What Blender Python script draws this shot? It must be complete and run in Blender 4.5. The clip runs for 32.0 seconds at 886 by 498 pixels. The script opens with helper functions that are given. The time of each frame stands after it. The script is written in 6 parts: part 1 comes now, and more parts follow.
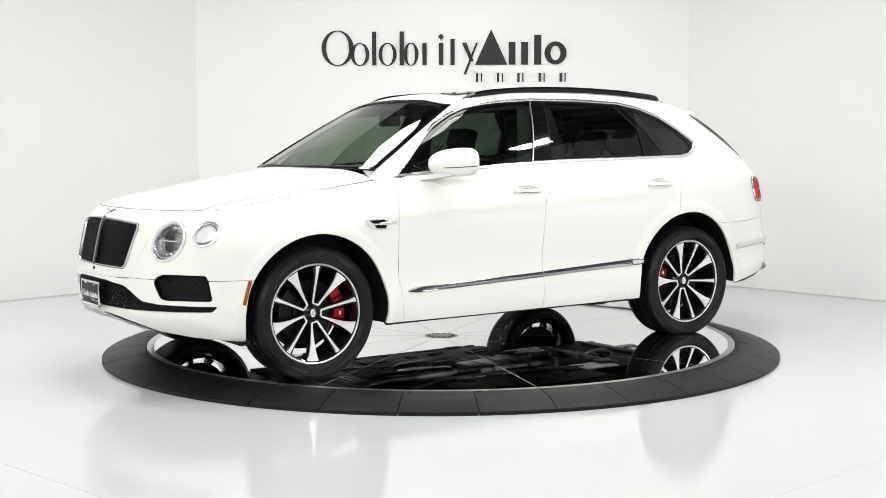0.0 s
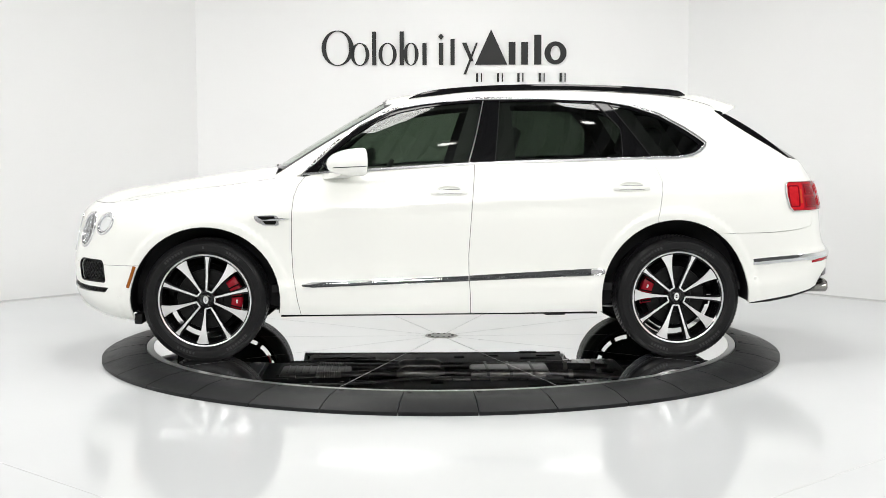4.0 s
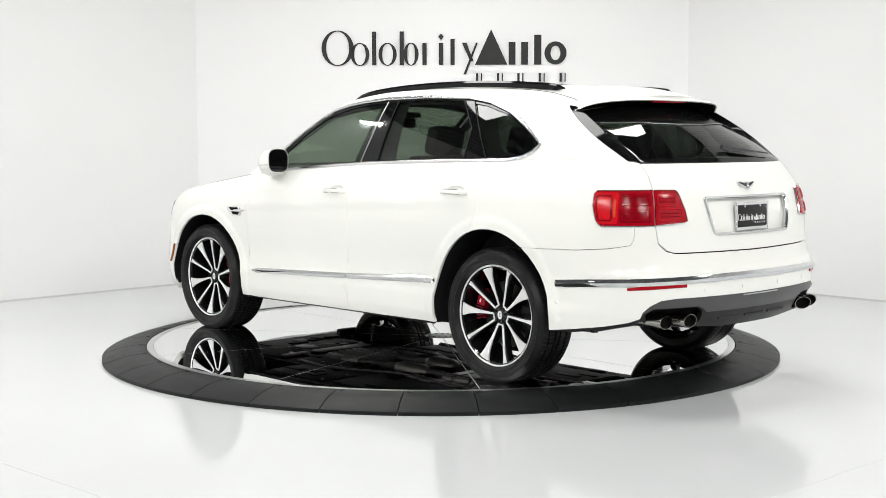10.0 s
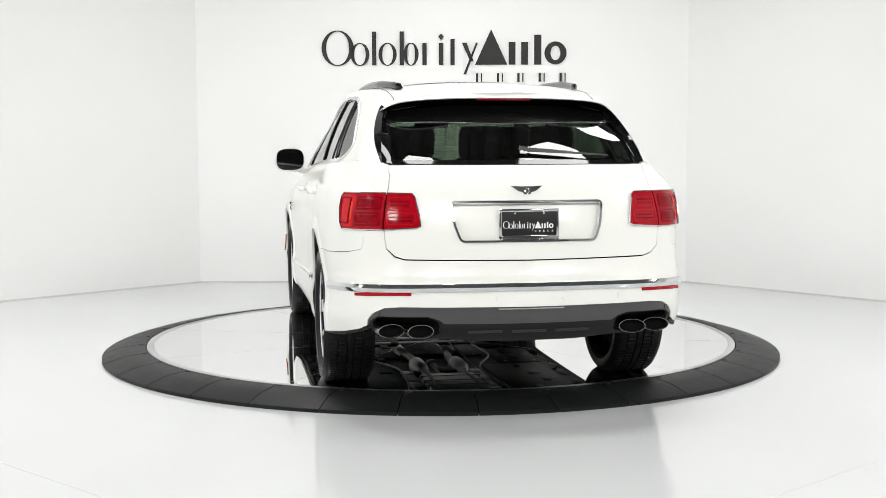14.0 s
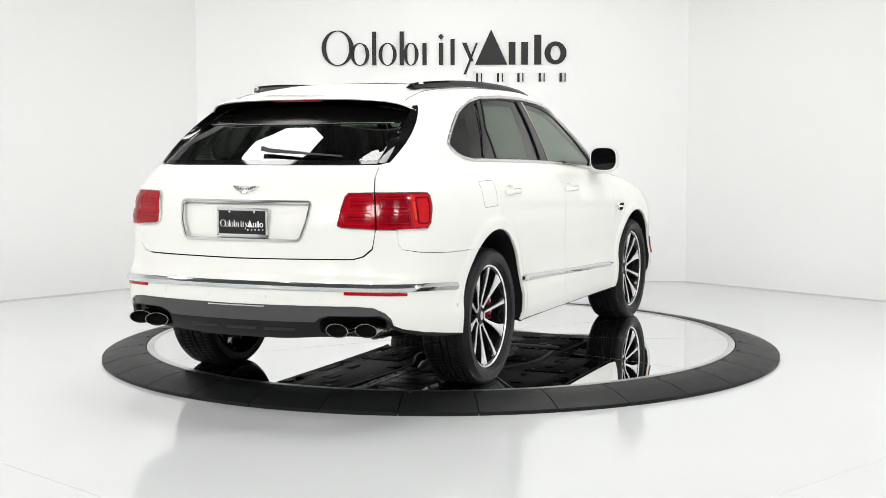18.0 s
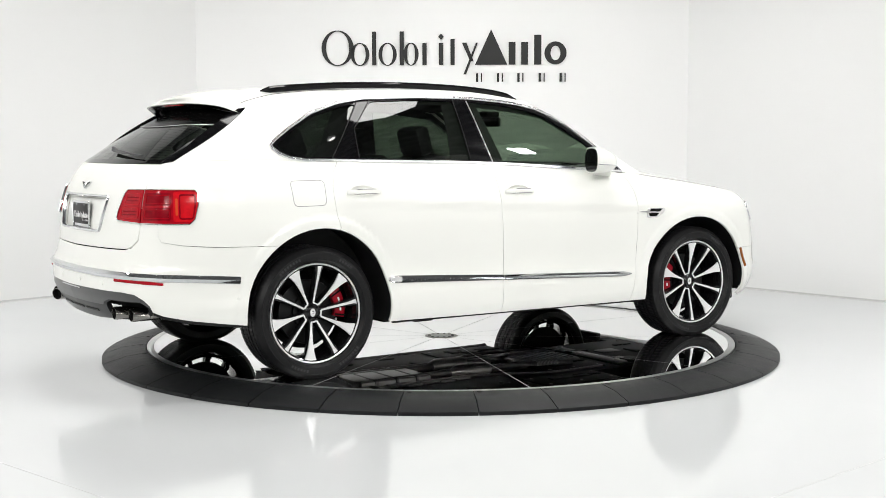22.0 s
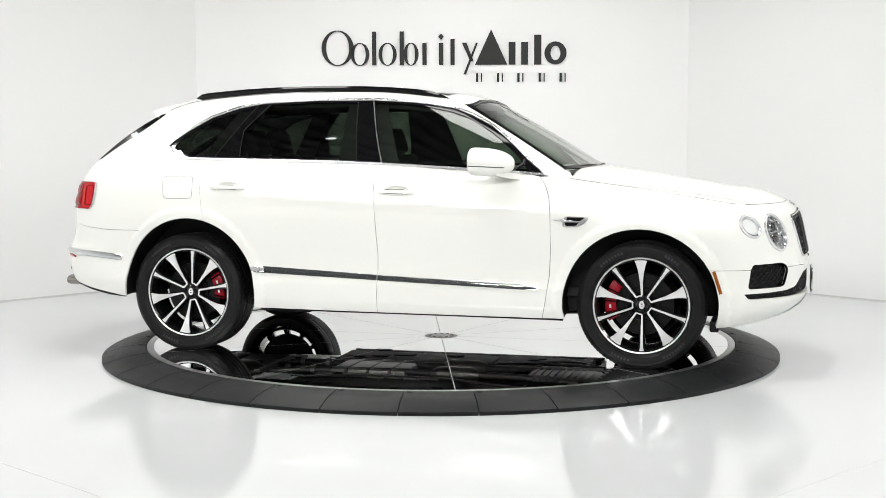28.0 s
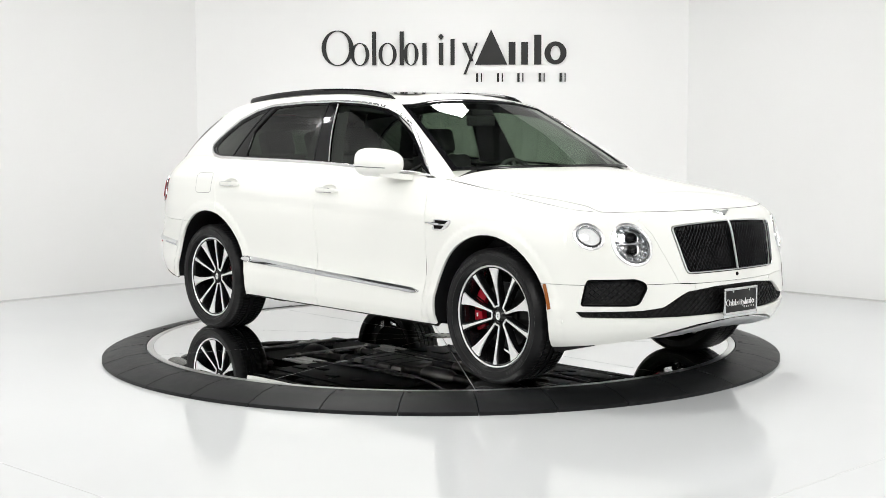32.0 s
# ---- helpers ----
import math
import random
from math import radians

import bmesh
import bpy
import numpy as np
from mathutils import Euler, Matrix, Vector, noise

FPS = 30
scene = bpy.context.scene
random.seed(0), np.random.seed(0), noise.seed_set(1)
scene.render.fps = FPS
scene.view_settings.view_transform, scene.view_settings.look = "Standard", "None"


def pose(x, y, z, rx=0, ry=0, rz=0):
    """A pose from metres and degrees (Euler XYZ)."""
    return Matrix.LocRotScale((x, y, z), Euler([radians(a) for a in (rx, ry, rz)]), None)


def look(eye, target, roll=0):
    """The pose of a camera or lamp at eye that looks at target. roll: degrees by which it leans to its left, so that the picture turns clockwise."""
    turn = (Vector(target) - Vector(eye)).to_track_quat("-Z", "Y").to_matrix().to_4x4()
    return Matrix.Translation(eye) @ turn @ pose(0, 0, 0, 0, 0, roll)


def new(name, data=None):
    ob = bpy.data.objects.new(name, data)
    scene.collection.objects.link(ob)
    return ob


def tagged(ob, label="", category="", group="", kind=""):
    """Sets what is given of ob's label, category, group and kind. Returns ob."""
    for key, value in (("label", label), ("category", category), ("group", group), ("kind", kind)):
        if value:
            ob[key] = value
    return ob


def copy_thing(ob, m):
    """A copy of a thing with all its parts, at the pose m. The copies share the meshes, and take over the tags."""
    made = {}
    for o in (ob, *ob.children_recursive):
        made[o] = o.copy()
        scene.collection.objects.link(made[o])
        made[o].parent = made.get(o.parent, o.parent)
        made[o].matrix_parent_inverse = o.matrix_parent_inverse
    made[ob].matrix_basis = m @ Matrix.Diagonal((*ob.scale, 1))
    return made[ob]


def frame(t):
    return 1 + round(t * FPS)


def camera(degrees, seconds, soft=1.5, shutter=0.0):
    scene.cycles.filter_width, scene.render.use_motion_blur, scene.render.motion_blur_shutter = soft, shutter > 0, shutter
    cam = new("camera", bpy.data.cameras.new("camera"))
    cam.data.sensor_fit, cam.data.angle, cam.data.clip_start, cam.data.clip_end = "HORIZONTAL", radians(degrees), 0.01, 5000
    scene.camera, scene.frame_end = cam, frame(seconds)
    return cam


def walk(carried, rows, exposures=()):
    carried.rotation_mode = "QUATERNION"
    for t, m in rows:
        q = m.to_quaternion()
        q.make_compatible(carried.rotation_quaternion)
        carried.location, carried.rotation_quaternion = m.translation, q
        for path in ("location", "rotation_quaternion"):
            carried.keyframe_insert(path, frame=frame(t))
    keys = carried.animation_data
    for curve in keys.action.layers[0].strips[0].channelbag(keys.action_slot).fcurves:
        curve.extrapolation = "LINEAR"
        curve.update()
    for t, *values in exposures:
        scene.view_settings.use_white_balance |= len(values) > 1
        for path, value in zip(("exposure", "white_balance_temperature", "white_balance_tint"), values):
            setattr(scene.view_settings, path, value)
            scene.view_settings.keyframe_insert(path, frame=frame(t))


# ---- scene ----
# The camera stands still; the turntable carries the car round, clockwise from above.
cam = camera(38.774, 32.0, soft=0.5)
EYE = Matrix.Translation((0, -8.857, 1.427)) @ pose(0, 0, 0, 0, 0, -0.104) @ pose(0, 0, 0, 90 - 4.758) @ pose(0, 0, 0, 0, 0, -0.185)
walk(cam, [(0, EYE), (32, EYE)], exposures=[(0, 0.0), (32, 0.0)])

DISC_Z = 0.073            # top of the mirrored disc above the floor
# seconds and heading of the car in degrees
TURN = [(0, 214.12), (1, 205.78), (2, 197.51), (3, 189.48), (4, 181.68), (5, 173.95), (6, 165.93), (7, 157.62), (8, 149.26), (9, 140.93), (10, 132.67), (11, 124.54), (12, 116.42), (13, 108.21), (14, 99.92), (15, 91.42), (16, 82.77), (17, 74.25), (18, 65.95), (19, 57.77), (20, 49.59), (21, 41.28), (22, 32.89), (23, 24.46), (24, 16.18), (25, 8.23), (26, 0.45), (27, -7.36), (28, -15.34), (29, -23.50), (30, -31.70), (31, -39.93), (32, -48.17)]

# ------------------------------------------------------------------ light
world = bpy.data.worlds.new("studio")
world.use_nodes = True
world.node_tree.nodes["Background"].inputs[0].default_value = (0.9, 0.95, 1.0, 1)
world.node_tree.nodes["Background"].inputs[1].default_value = 0.02
scene.world = world


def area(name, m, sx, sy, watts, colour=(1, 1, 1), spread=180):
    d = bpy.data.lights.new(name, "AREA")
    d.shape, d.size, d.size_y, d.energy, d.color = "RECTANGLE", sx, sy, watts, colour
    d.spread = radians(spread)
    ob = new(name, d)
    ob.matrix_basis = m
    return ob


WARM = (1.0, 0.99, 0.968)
# side rows under the roof; the softboxes over the turntable glow themselves
# fill row added over the camera to brighten the car; no known fixtures
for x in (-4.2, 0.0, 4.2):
    area("fill_row_light", look((x, -8.6, 4.1), (x * 0.5, 0, 0.7)), 1.4, 1.0, 155, WARM)
for side in (-1, 1):
    for y in (-4.6, -1.6, 1.4):
        area("ceiling_spot_light", pose(side * 5.2, y, 4.25, 0, side * 20), 0.22, 0.22, 57, WARM)

# ------------------------------------------------------------------ materials
MATS = {}


def material(name, colour, rough=0.5, metal=0.0, grain=0.0, scale=8.0, bump=0.0, bump_scale=200.0, coat=0.0, emit=None, spec=0.5,
             rough_var=0.0):
    """Principled surface with two scales of variation: broad mottling and fine relief."""
    m = bpy.data.materials.new(name)
    m.use_nodes = True
    nt = m.node_tree
    b = nt.nodes["Principled BSDF"]
    b.inputs["Base Color"].default_value = (*colour, 1)
    b.inputs["Roughness"].default_value = rough
    b.inputs["Metallic"].default_value = metal
    b.inputs["Coat Weight"].default_value = coat
    b.inputs["Coat Roughness"].default_value = 0.03
    b.inputs["Specular IOR Level"].default_value = spec
    if emit:
        b.inputs["Emission Color"].default_value = (*emit[0], 1)
        b.inputs["Emission Strength"].default_value = emit[1]
    if grain or bump or rough_var:
        tc = nt.nodes.new("ShaderNodeTexCoord")
    if grain or rough_var:
        n = nt.nodes.new("ShaderNodeTexNoise")
        n.inputs["Scale"].default_value, n.inputs["Detail"].default_value = scale, 6
        nt.links.new(tc.outputs["Object"], n.inputs["Vector"])
    if grain:
        mix = nt.nodes.new("ShaderNodeMix")
        mix.data_type = "RGBA"
        mix.inputs[6].default_value = (*[c * (1 - grain) for c in colour], 1)
        mix.inputs[7].default_value = (*[min(1, c * (1 + grain)) for c in colour], 1)
        nt.links.new(n.outputs["Fac"], mix.inputs[0])
        nt.links.new(mix.outputs[2], b.inputs["Base Color"])
    if rough_var:
        mr = nt.nodes.new("ShaderNodeMapRange")
        mr.inputs["To Min"].default_value, mr.inputs["To Max"].default_value = max(0, rough - rough_var), rough + rough_var
        nt.links.new(n.outputs["Fac"], mr.inputs["Value"])
        nt.links.new(mr.outputs["Result"], b.inputs["Roughness"])
    if bump:
        n2 = nt.nodes.new("ShaderNodeTexNoise")
        n2.inputs["Scale"].default_value, n2.inputs["Detail"].default_value = bump_scale, 3
        nt.links.new(tc.outputs["Object"], n2.inputs["Vector"])
        bp = nt.nodes.new("ShaderNodeBump")
        bp.inputs["Strength"].default_value, bp.inputs["Distance"].default_value = bump, 0.002
        nt.links.new(n2.outputs["Fac"], bp.inputs["Height"])
        nt.links.new(bp.outputs["Normal"], b.inputs["Normal"])
    MATS[name] = m
    return m


def glass(name, tint, rough=0.0, f0=0.05):
    """Thin tinted pane: coloured see-through with a clear gloss on top."""
    m = bpy.data.materials.new(name)
    m.use_nodes = True
    nt = m.node_tree
    nt.nodes.remove(nt.nodes["Principled BSDF"])
    tr = nt.nodes.new("ShaderNodeBsdfTransparent")
    tr.inputs["Color"].default_value = (*tint, 1)
    gl = nt.nodes.new("ShaderNodeBsdfGlossy")
    gl.inputs["Roughness"].default_value = rough
    gl.inputs["Color"].default_value = (1, 1, 1, 1)
    lw = nt.nodes.new("ShaderNodeLayerWeight")
    lw.inputs["Blend"].default_value = 0.5
    pw = nt.nodes.new("ShaderNodeMath")
    pw.operation = "POWER"
    pw.inputs[1].default_value = 5.0
    fr = nt.nodes.new("ShaderNodeMath")
    fr.operation = "MULTIPLY_ADD"
    fr.inputs[1].default_value, fr.inputs[2].default_value = 0.85, f0
    nt.links.new(lw.outputs["Facing"], pw.inputs[0])
    nt.links.new(pw.outputs[0], fr.inputs[0])
    mx = nt.nodes.new("ShaderNodeMixShader")
    nt.links.new(fr.outputs[0], mx.inputs[0])
    nt.links.new(tr.outputs[0], mx.inputs[1])
    nt.links.new(gl.outputs[0], mx.inputs[2])
    nt.links.new(mx.outputs[0], nt.nodes["Material Output"].inputs["Surface"])
    MATS[name] = m
    return m


wall_paint = material("wall_paint", (0.78, 0.78, 0.776), 0.6, grain=0.012, scale=0.6, bump=0.05, bump_scale=90)
floor_epoxy = material("floor_epoxy", (0.64, 0.655, 0.66), 0.095, spec=0.36, grain=0.02, scale=0.8, bump=0.035, bump_scale=5, rough_var=0.035)
hall_grey = material("hall_grey", (0.16, 0.16, 0.16), 0.8, grain=0.1, scale=0.7)
deck_metal = material("deck_metal", (0.11, 0.113, 0.118), 0.55, grain=0.2, scale=3)
ring_rubber = material("ring_rubber", (0.0115, 0.0122, 0.0129), 0.44, grain=0.45, scale=16, bump=0.25, bump_scale=260, rough_var=0.08, spec=0.16)
mirror_steel = material("mirror_steel", (0.86, 0.87, 0.875), 0.014, 1.0, grain=0.02, scale=5, rough_var=0.012)
seam_black = material("seam_black", (0.012, 0.012, 0.012), 0.6)
satin_steel = material("satin_steel", (0.62, 0.62, 0.62), 0.3, 1.0, grain=0.1, scale=20)
paint = material("white_paint", (0.795, 0.80, 0.762), 0.3, coat=0.6, grain=0.006, scale=3, spec=0.4)
chrome = material("chrome", (0.68, 0.69, 0.70), 0.08, 1.0, grain=0.06, scale=9)
bright_trim = material("bright_trim", (0.74, 0.74, 0.75), 0.27, 1.0, grain=0.05, scale=10)
sealing_grey = material("sealing_grey", (0.56, 0.56, 0.56), 0.6, grain=0.1, scale=3)
line_grey = material("line_grey", (0.42, 0.42, 0.42), 0.6, grain=0.1, scale=3)
gloss_black = material("gloss_black", (0.004, 0.004, 0.0045), 0.05, spec=0.28)
under_black = material("under_black", (0.004, 0.004, 0.004), 0.2, spec=0.05, grain=0.1, scale=10)
mesh_edge = material("mesh_edge", (0.14, 0.14, 0.145), 0.22, 1.0, grain=0.2, scale=40)
mesh_black = material("mesh_black", (0.006, 0.006, 0.0065), 0.3, spec=0.25)
diffuser_grey = material("diffuser_grey", (0.055, 0.055, 0.056), 0.3, grain=0.1, scale=12, spec=0.45)
skid_silver = material("skid_silver", (0.56, 0.57, 0.58), 0.4, 0.5, grain=0.12, scale=9)
trim_black = material("trim_black", (0.013, 0.013, 0.0135), 0.5, spec=0.18, grain=0.2, scale=15, bump=0.15)
tyre_rubber = material("tyre_rubber", (0.008, 0.008, 0.0085), 0.4, grain=0.25, scale=18, bump=0.2, bump_scale=150, spec=0.2)
rim_black = material("rim_black", (0.006, 0.006, 0.0065), 0.12, coat=0.25, spec=0.35)
rim_silver = material("rim_silver", (0.86, 0.86, 0.86), 0.28, 0.55, grain=0.05, scale=30)
caliper_red = material("caliper_red", (0.30, 0.002, 0.012), 0.3, spec=0.25, grain=0.1, scale=20)
brake_steel = material("brake_steel", (0.025, 0.025, 0.025), 0.35, 0.9, grain=0.2, scale=40)
lamp_red = material("lamp_red", (0.32, 0.002, 0.009), 0.12, grain=0.5, scale=30, bump=0.2, bump_scale=60, spec=0.15, coat=0.2)
lamp_red_dark = material("lamp_red_dark", (0.20, 0.0012, 0.007), 0.15, spec=0.10, grain=0.6, scale=45, bump=0.35, bump_scale=70)
lamp_line = material("lamp_line", (0.40, 0.003, 0.010), 0.15, spec=0.2, grain=0.3, scale=40)
lamp_guide = material("lamp_guide", (0.52, 0.006, 0.012), 0.15, spec=0.15, grain=0.3, scale=40)
bore_black = material("bore_black", (0.003, 0.003, 0.003), 0.8, spec=0.1)
amber = material("amber_lens", (0.27, 0.080, 0.012), 0.2, coat=0.2, spec=0.3, grain=0.1, scale=60)
lamp_silver = material("lamp_silver", (0.75, 0.76, 0.78), 0.1, 1.0, grain=0.2, scale=60)
dark_metal = material("dark_metal", (0.03, 0.03, 0.03), 0.45, 0.7, grain=0.4, scale=12)
pipe_steel = material("pipe_steel", (0.30, 0.29, 0.27), 0.22, 1.0, grain=0.3, scale=14)
underbody = material("underbody", (0.005, 0.005, 0.0055), 0.55, spec=0.06, grain=0.4, scale=6, bump=0.2)
shield_alu = material("shield_alu", (0.20, 0.195, 0.185), 0.38, 0.9, grain=0.35, scale=9, bump=0.3, bump_scale=60)
cast_alu = material("cast_alu", (0.085, 0.083, 0.08), 0.45, 0.8, grain=0.4, scale=14, bump=0.3, bump_scale=80)
flap_joint = material("flap_joint", (0.16, 0.16, 0.16), 0.6)
tyre_mark = material("tyre_mark", (0.035, 0.035, 0.036), 0.6, spec=0.2, grain=0.2, scale=60)
amber_strip = material("amber_strip", (0.55, 0.055, 0.014), 0.25, spec=0.2, grain=0.2, scale=60)
wiper_grey = material("wiper_grey", (0.035, 0.035, 0.036), 0.35, spec=0.3, grain=0.1, scale=20)
hub_grey = material("hub_grey", (0.66, 0.65, 0.63), 0.28, 0.85, grain=0.15, scale=25)
leather = material("leather", (0.03, 0.03, 0.031), 0.5, grain=0.2, scale=12, bump=0.2, bump_scale=300)
headliner = material("headliner", (0.05, 0.05, 0.05), 0.8, grain=0.1, scale=10)
sign_black = material("sign_black", (0.010, 0.010, 0.010), 0.45, spec=0.3, grain=0.1, scale=8)
white_ink = material("white_ink", (0.82, 0.82, 0.82), 0.5)
lens_clear = glass("lens_clear", (0.92, 0.93, 0.93))
window_glass = glass("window_glass", (0.215, 0.26, 0.215), f0=0.038)
dark_glass = glass("dark_glass", (0.14, 0.172, 0.14), f0=0.042)
privacy_glass = glass("privacy_glass", (0.09, 0.105, 0.09), f0=0.048)
rear_glass = glass("rear_glass", (0.165, 0.21, 0.165), f0=0.05)
screen_glass = glass("screen_glass", (0.53, 0.63, 0.53), f0=0.055)
spot_glow = material("spot_glow", (0.9, 0.9, 0.9), 0.5, emit=((1, 0.98, 0.94), 25.0))
panel_glow = material("panel_glow", (0.9, 0.9, 0.88), 0.5, emit=((1, 0.99, 0.965), 14.0))


# ------------------------------------------------------------------ mesh helpers
def finish(name, bm, mat, parent=None, label="", smooth=True, matrix=None):
    bmesh.ops.recalc_face_normals(bm, faces=bm.faces)
    me = bpy.data.meshes.new(name)
    bm.to_mesh(me)
    bm.free()
    if smooth:
        for p in me.polygons:
            p.use_smooth = True
        me.set_sharp_from_angle(angle=radians(35))
    me.materials.append(mat)
    ob = new(name, me)
    if parent:
        ob.parent = parent
    if matrix is not None:
        ob.matrix_basis = matrix
    if label:
        ob["label"] = label
    return ob


def part(name, bm, mat, parent, label="", smooth=True, matrix=None):
    """One mesh object under a thing or under a part."""
    return finish(name, bm, mat, parent, label, smooth, matrix)


def box(bm, x0, y0, z0, x1, y1, z1, bevel=0.0, m=None):
    made = bmesh.ops.create_cube(bm, size=1)["verts"]
    for v in made:
        v.co = Vector(((x0 + x1) / 2 + v.co.x * (x1 - x0), (y0 + y1) / 2 + v.co.y * (y1 - y0), (z0 + z1) / 2 + v.co.z * (z1 - z0)))
    if bevel:
        es = list({e for v in made for e in v.link_edges})
        r = bmesh.ops.bevel(bm, geom=es, offset=bevel, segments=2, affect="EDGES", profile=0.5)
        made = list({v for f in r["faces"] for v in f.verts} | {v for v in made if v.is_valid})
    if m is not None:
        for v in made:
            v.co = m @ v.co
    return made


def lathe(bm, profile, n=48, m=None, close=False):
    """Turns (radius, y) pairs round the y axis."""
    rows = []
    for i in range(n):
        a = 2 * math.pi * i / n
        row = []
        for r, y in profile:
            co = Vector((r * math.cos(a), y, r * math.sin(a)))
            row.append(bm.verts.new(m @ co if m is not None else co))
        rows.append(row)
    k = len(profile)
    for i in range(n):
        a, b = rows[i], rows[(i + 1) % n]
        for j in range(k if close else k - 1):
            bm.faces.new((a[j], a[(j + 1) % k], b[(j + 1) % k], b[j]))
    return rows


def sweep(bm, path, section, up=Vector((0, 0, 1)), closed=False, caps=True, scale=None):
    """Carries a closed 2D section (side, up) along a path of points."""
    rings = []
    n = len(path)
    for i, p in enumerate(path):
        p = Vector(p)
        a = Vector(path[(i - 1) % n] if closed or i else path[0])
        b = Vector(path[(i + 1) % n] if closed or i < n - 1 else path[-1])
        d = (b - a).normalized()
        side = d.cross(up).normalized()
        u2 = side.cross(d).normalized()
        k = scale[i] if scale else 1.0
        rings.append([bm.verts.new(p + side * (x * k) + u2 * (y * k)) for x, y in section])
    m = len(section)
    for i in range(n if closed else n - 1):
        a, b = rings[i], rings[(i + 1) % n]
        for j in range(m):
            bm.faces.new((a[j], a[(j + 1) % m], b[(j + 1) % m], b[j]))
    if caps and not closed:
        bm.faces.new(rings[0][::-1])
        bm.faces.new(rings[-1])
    return rings


def circle_section(r, n=10, sx=1.0, sy=1.0):
    return [(r * sx * math.cos(2 * math.pi * i / n), r * sy * math.sin(2 * math.pi * i / n)) for i in range(n)]


def prism(bm, outline, z0, z1, m=None):
    """A solid from a 2D outline (counter-clockwise) between two heights."""
    a = [bm.verts.new((x, y, z0)) for x, y in outline]
    b = [bm.verts.new((x, y, z1)) for x, y in outline]
    bm.faces.new(a[::-1])
    bm.faces.new(b)
    n = len(outline)
    for i in range(n):
        bm.faces.new((a[i], a[(i + 1) % n], b[(i + 1) % n], b[i]))
    if m is not None:
        for v in a + b:
            v.co = m @ v.co
    return a + b
# ------------------------------------------------------------------ the studio
H_ROOM = 4.6
# inner face of the walls, anticlockwise from above: a straight back wall with slanting wings, then the sides and the wall behind the camera
PLAN = [(-2.504, 4.19), (-6.4, 0.10), (-6.4, -11.5), (6.4, -11.5), (6.4, -0.34), (2.521, 4.05)]


def walls():
    names = ["wall_wing_west", "wall_west", "wall_south", "wall_east", "wall_wing_east", "wall_north"]
    for i, name in enumerate(names):
        a, b = Vector(PLAN[i]), Vector(PLAN[(i + 1) % len(PLAN)])
        d = (b - a).normalized()
        nrm = Vector((d.y, -d.x))        # outward
        bm = bmesh.new()
        prism(bm, [tuple(a), tuple(a + nrm * 0.2 - d * 0.15), tuple(b + nrm * 0.2 + d * 0.15), tuple(b)], 0.0, H_ROOM)
        dark = name == "wall_south"
        tagged(finish(name, bm, hall_grey if dark else wall_paint, smooth=False), "matt grey hall wall" if dark else "smooth matt white studio wall", "wall", kind="structure")


def base_room():
    bm = bmesh.new()
    box(bm, -7, -12.2, -0.2, 7, 4.8, 0)
    tagged(finish("floor", bm, floor_epoxy, smooth=False), "glossy pale grey-white epoxy studio floor", "floor", kind="structure")
    # corrugated dark roof deck
    bm = bmesh.new()
    xs = []
    x = -7.0
    while x < 7.0:
        xs += [(x, 0.0), (x + 0.14, 0.0), (x + 0.19, 0.13), (x + 0.33, 0.13)]
        x += 0.38
    lo = [bm.verts.new((x, -12.2, H_ROOM + z)) for x, z in xs]
    hi = [bm.verts.new((x, 4.8, H_ROOM + z)) for x, z in xs]
    for i in range(len(xs) - 1):
        bm.faces.new((lo[i], lo[i + 1], hi[i + 1], hi[i]))
    tagged(finish("ceiling", bm, deck_metal, smooth=False), "dark corrugated metal roof deck", "ceiling", kind="structure")


def softboxes():
    """Six eight-sided softboxes hung in a ring over the turntable."""
    r = 0.53
    out = [(r * math.cos(math.pi / 4 * (i + .5)), r * math.sin(math.pi / 4 * (i + .5))) for i in range(8)]
    first = None
    for k in range(6):
        a = radians(-104 + 60 * k)
        m = pose(1.92 * math.cos(a), 1.92 * math.sin(a), 3.9, 0, 0, math.degrees(a))
        if first is not None:
            copy_thing(first, m)
            continue
        e = first = new("softbox")
        tagged(e, "white eight-sided softbox hung from the roof deck", "softbox", "softboxes over the turntable")
        bm = bmesh.new()
        n = 8
        rings = [[bm.verts.new((x * f, y * f, z)) for x, y in out] for f, z in ((1.0, 0.0), (1.03, 0.0), (1.03, 0.05), (0.35, 0.30), (0.12, 0.34))]
        for p, q in zip(rings, rings[1:]):
            for i in range(n):
                bm.faces.new((p[i], p[(i + 1) % n], q[(i + 1) % n], q[i]))
        bm.faces.new(rings[-1])
        part("softbox_shell", bm, trim_black, e, "black fabric shell", smooth=False)
        bm = bmesh.new()
        prism(bm, out, 0.004, 0.012)
        part("diffuser", bm, panel_glow, e, "glowing white diffuser", smooth=False)
        bm = bmesh.new()
        lathe(bm, [(0.012, 0.33), (0.012, H_ROOM - 3.81)], 8, pose(0, 0, 0, 90))
        part("hanger_rod", bm, dark_metal, e)
        e.matrix_basis = m


R_IN, R_OUT = 2.04, 2.327


